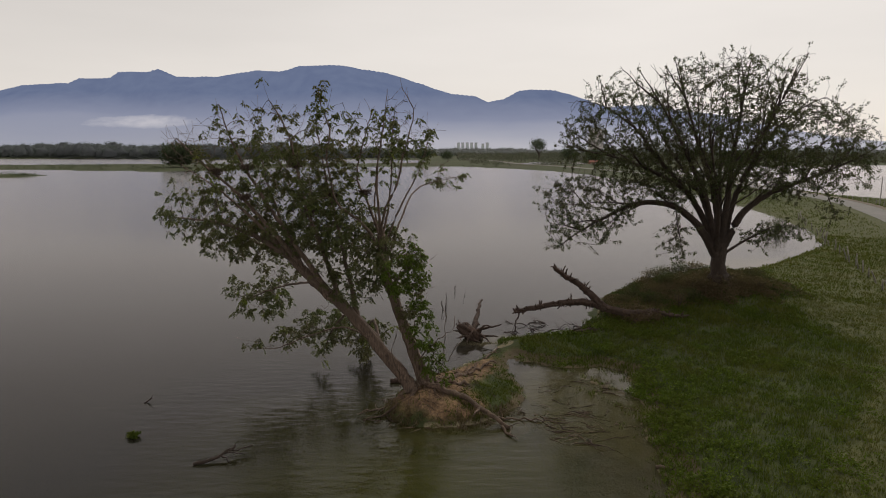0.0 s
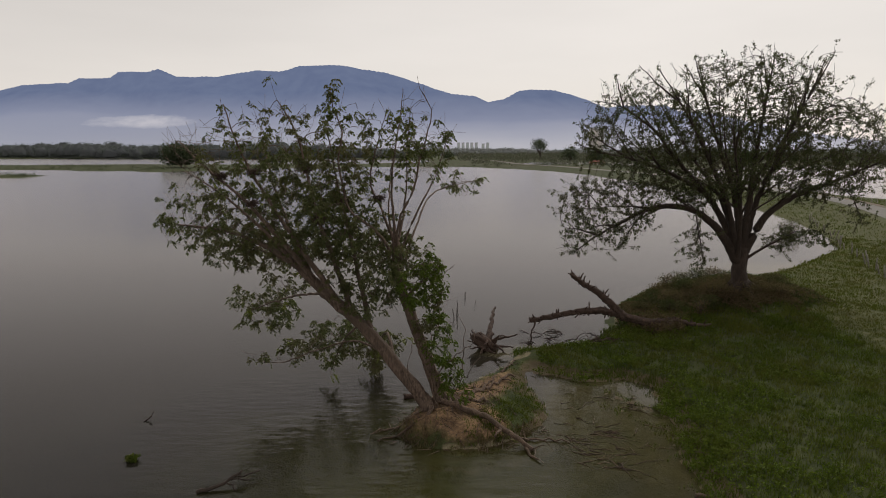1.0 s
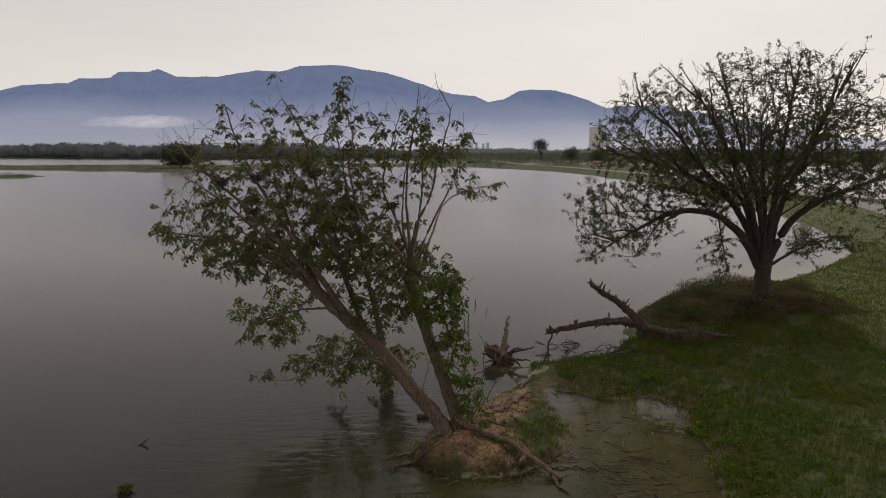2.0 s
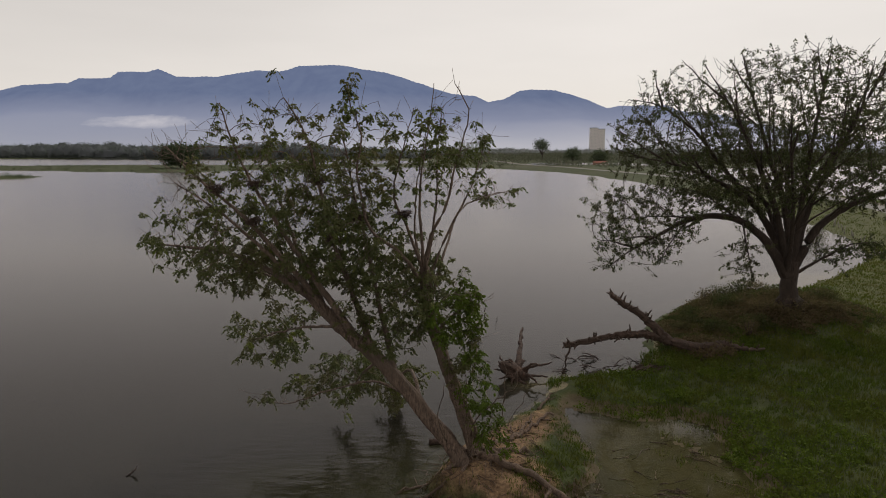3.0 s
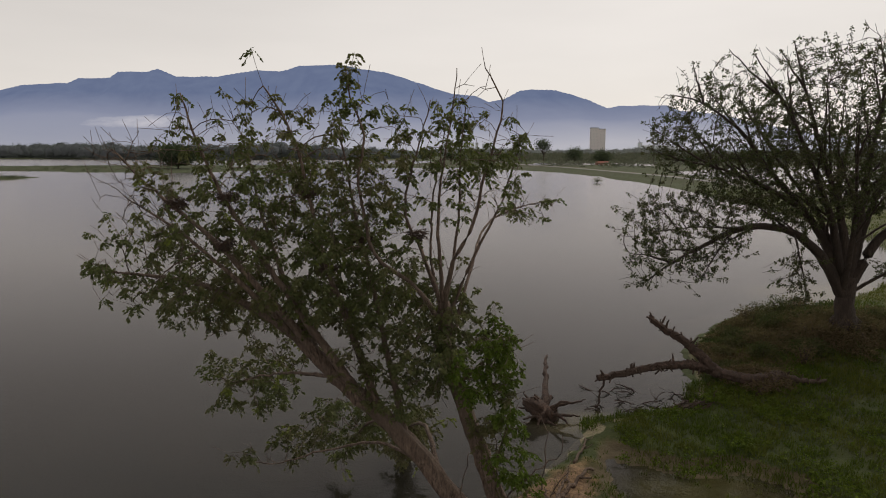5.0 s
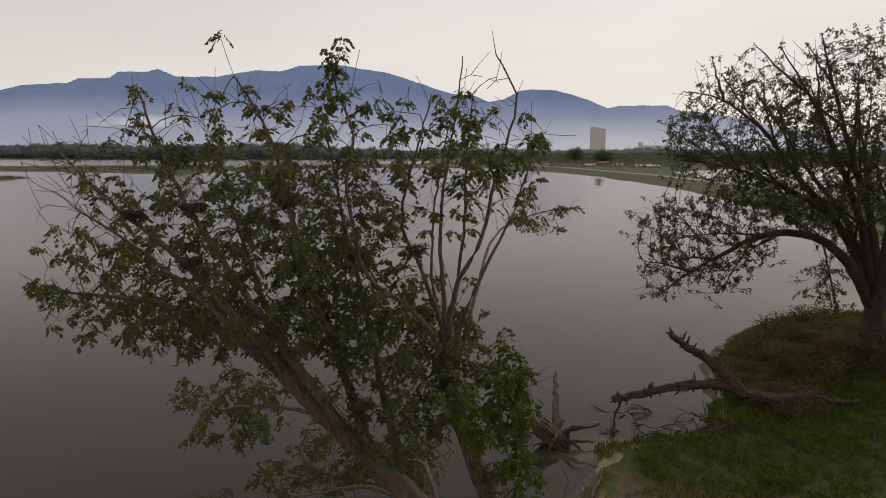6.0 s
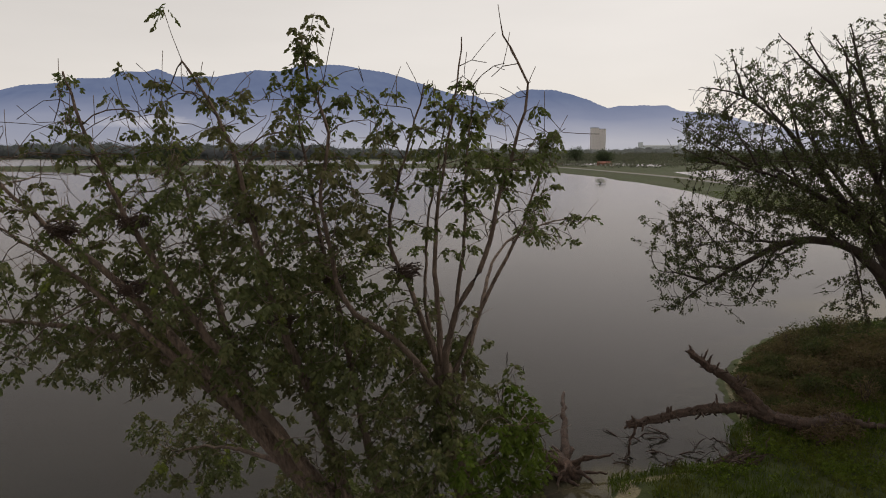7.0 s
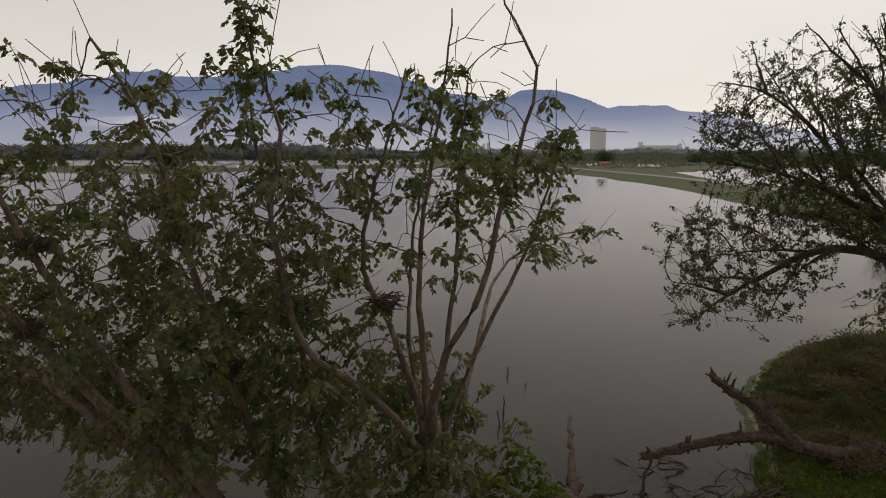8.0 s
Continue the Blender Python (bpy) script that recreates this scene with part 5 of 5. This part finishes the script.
    x, y, z = scatter(2600, -3.4, 4.6, 29, 32, rng, islet_foot)
    stuff("grass", blades(x, y, z, 6, 0.22, 0.025, 0.06, rng), DRY, "dry matted stems hanging on the islet bank", "dry grass")

    # low cover down to the water's edge
    def fringe(x, y, z):
        w = -signed(x, y, LAKE)
        return (z > 0.06) & (w > 0.25 + 0.3 * wave(x, y, 0.8, 1.0)) & (w < 5.5) & (y > 48.2)

    x, y, z = scatter(15000, 12.5, 27, 48, 66, rng, lambda x, y, z: fringe(x, y, z) & (wave(x, y, 2.6, 2.0) + 0.4 * wave(x, y, 0.6, 4.0) < 0.2))
    stuff("scrub", rosettes(x, y, z, 7, 0.16, 0.15, 0.085, rng), SHRUB, "low dark green creepers on the mound's lake side", "scrub")
    x, y, z = scatter(15000, 12.5, 27, 48, 66, rng, lambda x, y, z: fringe(x, y, z) & (wave(x, y, 2.6, 2.0) + 0.4 * wave(x, y, 0.6, 4.0) > 0.0))
    stuff("dry_fern", rosettes(x, y, z, 7, 0.2, 0.17, 0.06, rng), DRY, "low dry brush on the mound's lake side", "brush")

    # scrub on the mound, low towards the water
    def rim(x, y):
        return np.clip((-signed(x, y, LAKE) - 0.5) / 5.0, 0.0, 1.0) * (0.75 + 0.35 * wave(x, y, 0.9, 4.0))

    def scrub(x, y, z):
        r = np.hypot((x - 22.5) / 8.5, (y - 57) / 6.5)
        r = r + 0.28 * wave(x, y, 3.5, 2.0) + 0.12 * wave(x, y, 1.2, 5.0)
        return (z > 0.3) & (r < 1) & (rng.uniform(size=x.shape) < np.clip(0.6 + 0.7 * wave(x, y, 2.0, 4.0), 0.1, 1)) & (np.hypot(x - 23.95, y - 54.6) > 1.0)

    x, y, z = scatter(6000, 13, 34, 49, 65, rng, scrub)
    stuff("scrub", rosettes(x, y, z, 12, 0.10 + 0.5 * rim(x, y) * np.clip(1 - np.hypot((x - 24) / 8.0, (y - 57) / 6.5) ** 2, 0, 1), 0.16, 0.09, rng), SHRUB, "dark low scrub covering the mound", "scrub")
    x, y, z = scatter(700, 13.2, 17.6, 46, 50, rng, lambda x, y, z: (z > 0.25) & (np.hypot(x - 15, y - 47.8) < 1.9))
    stuff("dry_fern", rosettes(x, y, z, 9, 0.5, 0.22, 0.06, rng), DRY, "dry brush heaped over the fallen tree's foot", "brush")
    x, y, z = scatter(8000, 14, 31, 49, 62, rng, lambda x, y, z: scrub(x, y, z) & (wave(x, y, 2.4, 8.0) > -0.35))
    stuff("dry_fern", rosettes(x, y, z, 10, 0.10 + 0.45 * rim(x, y) * np.clip(1 - np.hypot((x - 24) / 8.0, (y - 57) / 6.5) ** 2, 0, 1), 0.19, 0.07, rng), DRY, "dry reddish fern among the scrub", "fern")
    x, y, z = scatter(4200, 18.5, 29.5, 50.5, 59, rng, lambda x, y, z: (np.hypot((x - 24) / 4.6, (y - 54.4) / 3.2) + 0.3 * wave(x, y, 1.6, 6.0) < 0.9) & (np.hypot(x - 23.95, y - 54.6) > 0.9))
    stuff("dry_fern", rosettes(x, y, z, 10, 0.25 + 0.7 * np.exp(-((x - 24) ** 2 + (y - 54.6) ** 2) / 5.0), 0.22, 0.06, rng), DRY, "dry reddish brush round the foot of the big tree", "brush")
    x, y, z = scatter(2600, 14.5, 23.0, 51, 61, rng, lambda x, y, z: (z > 0.25) & (np.hypot((x - 19.6) / 3.6, (y - 56.4) / 4.2) + 0.4 * wave(x, y, 1.8, 3.0) < 0.8))
    stuff("dry_fern", rosettes(x, y, z, 9, 0.12 + 0.7 * rim(x, y) * np.clip(1 - np.hypot((x - 19.6) / 4.2, (y - 56.4) / 4.8), 0, 1), 0.2, 0.07, rng), DRY, "tall dry brush on the lake side of the mound", "brush")


shore_plants()


# ---- bushes and far trees ----
def cloud(n, centre, radii, size, rng, hollow=0.55):
    p = rng.standard_normal((n, 3))
    p /= np.linalg.norm(p, axis=1, keepdims=True)
    bump = 1 + 0.22 * clumps(p * 2.2, 1.0, float(centre[0]))
    p = p * (rng.uniform(hollow, 1.0, (n, 1)) * bump[:, None])
    p[:, 2] = np.maximum(p[:, 2], -0.55)
    places = p * radii + centre
    ways = p + rng.standard_normal((n, 3)) * 0.6
    return leaves(places, ways, size, size * 0.6, rng, 0.2)


def far_tree(x, y, h, w, label, name="far_tree", category="tree", leafmat=None, n=1500, foot=None, lobes=5, clear=0.25):
    rng = np.random.default_rng(int(abs(x) * 13 + y))
    g = height_at(x, y) if foot is None else foot
    root = thing(name, label, category, (x, y, g), "far trees")
    chains = [([(x, y, g - 0.3), (x + 0.02 * h, y, g + h * 0.3), (x, y, g + h * 0.75)], [0.03 * h, 0.022 * h, 0.008 * h])]
    for _ in range(6):
        a = rng.uniform(0, 2 * np.pi)
        chains.append(([(x, y, g + h * 0.25), (x + 0.2 * w * math.cos(a), y + 0.2 * w * math.sin(a), g + h * 0.5), (x + 0.36 * w * math.cos(a), y + 0.36 * w * math.sin(a), g + h * rng.uniform(0.55, 0.8))], [0.014 * h, 0.01 * h, 0.004 * h]))
    part("trunk", from_arrays("trunk", *tubes(chains), BARK_DARK, True), root)
    Vs, Fs, base = [], [], 0
    for k in range(lobes):
        a = 2 * np.pi * k / lobes + rng.uniform(-0.4, 0.4)
        r = 0.0 if k == 0 else 0.27 * w
        zc = g + h * (clear + (1 - clear) * (0.62 if k == 0 else rng.uniform(0.35, 0.6)))
        V, F = cloud(n // lobes, np.array([x + r * math.cos(a), y + r * math.sin(a), zc]), np.array([w * 0.30, w * 0.30, h * (1 - clear) * 0.40]), max(0.055 * w, 0.22), rng, 0.3)
        Vs.append(V)
        Fs.append(F + base)
        base += len(V)
    part("crown", from_arrays("crown", np.concatenate(Vs), np.concatenate(Fs), leafmat or LEAF_FAR), root)
    return root


far_tree(-174.5, 441, 16.5, 25, "broad dark round tree on the spit across the lake", clear=0.0, n=6000, lobes=9)
far_tree(-14, 600, 14, 21, "round dark tree behind the far bund", clear=0.15)
far_tree(5, 640, 11, 15, "smaller dark tree behind the far bund", clear=0.1)
far_tree(100, 690, 23, 19, "tall ragged tree beyond the far road", clear=0.3, n=1700)
far_tree(122, 640, 15, 21, "bushy tree beyond the far road", clear=0.05)
far_tree(129, 560, 14, 19, "dense dark tree beside a red shed", clear=0.05, n=2000)
far_tree(205, 560, 9, 20, "low bushy tree in the far fields", clear=0.05)
far_tree(236, 520, 12, 26, "wide dark tree beyond the ponds", clear=0.05)
far_tree(300, 600, 12, 22, "bushy tree in the far fields", clear=0.05)
far_tree(104.0, 170, 3.0, 2.4, "small clipped roadside tree", clear=0.35, n=500)
far_tree(106.5, 188, 2.6, 2.0, "small clipped roadside tree", clear=0.35, n=500)


def bush(x, y, h, w, label, leafmat, n=700, foot=None, group=""):
    rng = np.random.default_rng(int(abs(x) * 31 + y * 3))
    g = height_at(x, y) if foot is None else foot
    root = thing("bush", label, "bush", (x, y, g), group)
    for _ in range(5):
        a, r = rng.uniform(0, 2 * np.pi), rng.uniform(0.1, 0.38) * w
        part("stem", from_arrays("stem", *tubes([([(x, y, g - 0.3), (x + r * 0.6 * math.cos(a), y + r * 0.6 * math.sin(a), g + 0.4 * h), (x + r * math.cos(a), y + r * math.sin(a), g + 0.8 * h)], [0.03 * h, 0.02 * h, 0.01 * h])]), BARK_DARK, True), root)
    part("foliage", from_arrays("foliage", *cloud(n, np.array([x, y, g + 0.5 * h]), np.array([w / 2, w / 2, h * 0.55]), max(0.13, 0.04 * w), rng, 0.3), leafmat), root, kind="stuff")


bush(59.5, 278.6, 2.2, 5.2, "low dark bush standing in the lake", SHRUB, foot=0.0)
bush(52.0, 101, 3.6, 4.2, "dark bush on the cove bank", SHRUB, 900)
bush(56.5, 108, 3.0, 3.6, "dark bush on the cove bank", SHRUB, 800)
bush(-14.1, 28.3, 0.22, 0.5, "small green floating clump of water weed", GRASS_DARK, 260, 0.0)
for x, y, h, w, brown in ((15.6, 53.4, 0.5, 1.8, 0), (16.6, 55.0, 0.7, 2.0, 0), (17.6, 56.8, 0.8, 2.2, 0), (18.6, 58.2, 1.0, 1.9, 1), (19.8, 59.4, 1.4, 2.2, 1), (21.2, 60.2, 1.4, 2.4, 0), (22.8, 61.0, 1.5, 2.0, 0), (24.4, 61.2, 1.3, 2.6, 1),
                         (26.4, 60.6, 0.9, 2.4, 0), (18.2, 54.6, 1.1, 2.4, 1), (20.2, 56.8, 1.2, 2.6, 0), (21.6, 54.0, 1.2, 2.2, 1), (17.4, 52.2, 1.0, 2.0, 0), (20.4, 52.2, 1.0, 2.2, 0), (22.6, 53.2, 0.9, 1.6, 1), (25.3, 53.4, 0.9, 1.6, 1), (26.8, 53.4, 1.0, 2.0, 1), (27.6, 56.4, 0.9, 2.6, 0), (28.6, 58.6, 0.8, 2.2, 1)):
    bush(x, y, h, w, "dry brown shrub on the mound under the big tree" if brown else "dark green shrub on the mound under the big tree", DRY if brown else SHRUB, int(420 * w), None, "shrubs on the mound")
bush(19.2, 50.6, 1.5, 1.2, "dry straggly shrub with hanging stems", DRY, 420)


def lump(centre, radii, rng, n=7, m=10):
    """A low, uneven crown form for woods seen from very far."""
    ph = rng.uniform(0, 6.28, 4)
    V, F = [], []
    for i in range(n):
        a = -0.5 + 2.07 * i / (n - 1)
        for k in range(m):
            b = 2 * math.pi * k / m
            r = 1 + 0.16 * math.sin(3 * b + ph[0] + 2 * a) + 0.13 * math.sin(5 * a + ph[1] + b) + 0.1 * math.sin(7 * b + ph[2]) + rng.normal(0, 0.06)
            V.append((centre[0] + radii[0] * r * math.cos(a) * math.cos(b), centre[1] + radii[1] * r * math.cos(a) * math.sin(b), centre[2] + radii[2] * r * math.sin(a)))
    for i in range(n - 1):
        F.extend([[i * m + k, i * m + (k + 1) % m, (i + 1) * m + (k + 1) % m, (i + 1) * m + k] for k in range(m)])
    return np.array(V), F


def far_woods(x0, x1, seed, material, label):
    """A long belt of woods behind the lakes."""
    rng = np.random.default_rng(seed)
    Vs, Fs, base = [], [], 0
    for x in np.arange(x0, x1, 8.0):
        for row in range(3):
            d = 880 + row * 45 + 60 * math.sin(x / 170.0) + (240 if x > -40 else 0) + rng.uniform(-18, 18)
            h = (13 if x < -60 else 10) * rng.uniform(0.75, 1.1) * (1 + 0.16 * math.sin(x / 47.0) + 0.10 * math.sin(x / 19.0 + 1)) + (5 if x < -150 else 0) + row * 1.5
            c, r = np.array([x + rng.uniform(-5, 5), d, h * 0.42]), np.array([rng.uniform(9, 15), 8.0, h * 0.55])
            V, F = lump(c, r * 0.72, rng, 5, 9)
            Vs.append(V)
            Fs.extend([[k + base for k in f] for f in F])
            base += len(V)
            V, F = cloud(200, c, r * 1.0, 1.8, rng, 0.66)
            Vs.append(V)
            Fs.extend((F + base).tolist())
            base += len(V)
    stuff("far_woods", (np.concatenate(Vs), Fs), material, label, "woods", True)


def far_scrub():
    rng = np.random.default_rng(73)
    Vs, Fs, base = [], [], 0
    for _ in range(1700):
        x, y = rng.uniform(20, 620), rng.uniform(450, 1000)
        z = height_at(x, y)
        if z < 0.3 or seg_dist(np.array([x]), np.array([y]), ROAD, False)[0] < 9:
            continue
        h = rng.uniform(1.5, 5.0) + 2.5 * (y > 620)
        V, F = cloud(34, np.array([x, y, z + h * 0.4]), np.array([h * rng.uniform(0.8, 1.8), h, h * 0.6]), h * 0.35, rng, 0.4)
        Vs.append(V)
        Fs.append(F + base)
        base += len(V)
    stuff("far_scrub", (np.concatenate(Vs), np.concatenate(Fs)), FIELD_SCRUB, "scattered scrub in the far fields", "scrub")


def spit_scrub():
    rng = np.random.default_rng(79)
    Vs, Fs, base = [], [], 0
    for k in range(900):
        x, y = (rng.uniform(-520, 40), rng.uniform(385, 500)) if k < 760 else (rng.uniform(-290, -190), rng.uniform(304, 324))
        z = height_at(x, y)
        if z < 0.25:
            continue
        h = rng.uniform(0.5, 1.5) * (1.3 if k >= 760 else 1.0)
        V, F = cloud(30, np.array([x, y, z + h * 0.3]), np.array([h * rng.uniform(1.2, 3.5), h * 1.5, h * 0.6]), 0.4, rng, 0.3)
        Vs.append(V)
        Fs.append(F + base)
        base += len(V)
    stuff("scrub", (np.concatenate(Vs), np.concatenate(Fs)), LEAF_FAR, "low green scrub along the far spit", "scrub")


# both woods carry the distance haze in their leaf colour, the farther belt more
WOODS = leaf("haze_greyed_far_woods", (0.175, 0.186, 0.204), (0.225, 0.236, 0.254), (0.198, 0.210, 0.226), 0.9)
HAZY_WOODS = leaf("haze_paled_far_woods", (0.29, 0.295, 0.315), (0.35, 0.355, 0.375), (0.32, 0.325, 0.345), 0.9)
FIELD_SCRUB = leaf("brown_field_scrub", (0.13, 0.13, 0.122), (0.20, 0.192, 0.172), (0.19, 0.168, 0.15), 0.9)
far_woods(-1250, -40, 71, WOODS, "long low belt of woods behind the lakes, greyed with painted haze")
far_woods(-40, 1500, 72, HAZY_WOODS, "belt of woods beyond the fields, paled with painted haze")
far_scrub()
spit_scrub()


# ---- far buildings ----
def box(x0, x1, y0, y1, z0, z1):
    V = [(x, y, z) for z in (z0, z1) for y in (y0, y1) for x in (x0, x1)]
    return V, [[0, 2, 3, 1], [4, 5, 7, 6], [0, 1, 5, 4], [2, 6, 7, 3], [0, 4, 6, 2], [1, 3, 7, 5]]


PAINT_WHITE = plain("weathered_white_render", (0.78, 0.82, 0.90), (0.84, 0.88, 0.94), 0.2, 0.9)
# tower render made extra pale, standing in for haze in the air
PAINT_BEIGE = plain("hazed_weathered_beige_render", (0.84, 0.78, 0.79), (0.88, 0.82, 0.82), 0.1, 0.9)
ROOF_GREY = plain("grey_roof_sheet", (0.30, 0.31, 0.33), (0.38, 0.39, 0.41), 0.2, 0.7)
ROOF_RED = plain("rusty_red_roof_sheet", (0.22, 0.07, 0.045), (0.32, 0.11, 0.07), 0.6, 0.8)
# panes nearly as pale as the walls, with haze painted in
GLASS_HAZED = plain("hazed_window_glass", (0.66, 0.63, 0.64), (0.72, 0.69, 0.69), 0.4, 0.3)


def block(name, label, x, y, w, d, h, wall, roof, floors, bays, group="", gable=0.0):
    g = -0.5
    root = thing(name, label, "building", (x, y, g), group)
    part("wall", from_arrays("wall", *box(x - w / 2, x + w / 2, y, y + d, g, g + h), wall), root)
    o = 0.02 * w
    if gable:
        V = [(x - w / 2 - o, y - o, g + h), (x + w / 2 + o, y - o, g + h), (x + w / 2 + o, y + d + o, g + h), (x - w / 2 - o, y + d + o, g + h), (x - w / 2 - o, y + d / 2, g + h + gable), (x + w / 2 + o, y + d / 2, g + h + gable)]
        part("roof", from_arrays("roof", V, [[0, 1, 5, 4], [2, 3, 4, 5], [3, 0, 4], [1, 2, 5], [0, 3, 2, 1]], roof), root)
    else:
        part("roof", from_arrays("roof", *box(x - w / 2 - o, x + w / 2 + o, y - o, y + d + o, g + h, g + h + 0.03 * h + 0.3), roof), root)
    fw, fh = w / bays, h / floors
    pane = from_arrays("window", *box(-fw * 0.2, fw * 0.2, -0.25, 0.1, 0, fh * 0.4), GLASS_HAZED)
    for i in range(bays):
        for k in range(floors):
            win = new("window", pane)
            win.parent = root
            win.location = (-w / 2 + (i + 0.5) * fw, 0, (k + 0.3) * fh)
    return root


for k in range(7):
    block("apartment_block", "distant pale apartment block in haze", 62 + 17.5 * k + (10 if k > 4 else 0), 2650, 11, 14, 34 - (4 if k == 5 else 0), PAINT_WHITE, ROOF_GREY, 7, 2, "distant apartment blocks")
block("apartment_tower", "tall hazy beige apartment tower with twin tops", 587, 2600, 28, 24, 90, PAINT_BEIGE, ROOF_GREY, 16, 5, "twin tower")
block("apartment_tower", "tall hazy beige apartment tower with twin tops", 617, 2610, 28, 24, 86, PAINT_BEIGE, ROOF_GREY, 16, 5, "twin tower")
block("warehouse", "long low white factory hall in haze", 830, 2550, 130, 40, 20, PAINT_WHITE, ROOF_GREY, 2, 12, "", 5)
block("warehouse", "narrow white factory silo tower", 748, 2540, 14, 14, 34, PAINT_WHITE, ROOF_GREY, 4, 2)
block("warehouse", "white stair tower at the factory's end", 898, 2540, 10, 14, 30, PAINT_WHITE, ROOF_GREY, 4, 2)
block("shed", "small red-roofed field shed", 124, 535, 11, 5, 2.6, ROOF_RED, ROOF_RED, 1, 3, "", 1.4)
for x, y, w in ((260, 1700, 16), (292, 1720, 12), (335, 1750, 20), (200, 1690, 10)):
    block("house", "small pale house far across the fields", x, y, w, 9, 5.5, PAINT_WHITE, ROOF_GREY, 1, 3, "far houses", 3.0)


block("boathouse", "small cream shed on the spit across the lake", -146, 470, 7, 4, 2.8, PAINT_WHITE, ROOF_GREY, 1, 3, "", 1.0)


# ---- nests in the leaning tree ----
def nest(near, size, seed):
    rng = np.random.default_rng(seed)
    cand = np.where((lean_radii > 0.02) & (lean_radii < 0.09))[0]
    p = lean_nodes[cand[np.argmin(np.linalg.norm(lean_nodes[cand] - np.array(near), axis=1))]] + (0, 0, 0.05)
    chains = []
    for _ in range(90):
        a, r = rng.uniform(0, 2 * np.pi), size * rng.uniform(0.3, 1.0)
        c = p + (r * math.cos(a), r * math.sin(a), 0.16 * rng.uniform(-0.5, 1.0) + 0.12 * (r / size) ** 2)
        d = np.array([-math.sin(a), math.cos(a), rng.normal(0, 0.25)]) + rng.standard_normal(3) * 0.35
        d *= size * 0.6 / np.linalg.norm(d)
        chains.append(([c - d, c + (0, 0, 0.02), c + d], [0.012, 0.014, 0.008]))
    tagged(new("nest", from_arrays("nest", *tubes(chains), DEADWOOD)), "rough brown stick nest in the branches of the leaning tree", "nest", "nests")


for k, at in enumerate([(-8.2, 32.0, 12.9), (-7.6, 32.4, 12.4), (-5.2, 32.4, 11.0), (-9.6, 32.4, 10.6), (-3.6, 32.6, 11.0), (-6.6, 32.2, 9.6), (-10.6, 32.6, 12.0)]):
    nest(at, 0.32, 80 + k)
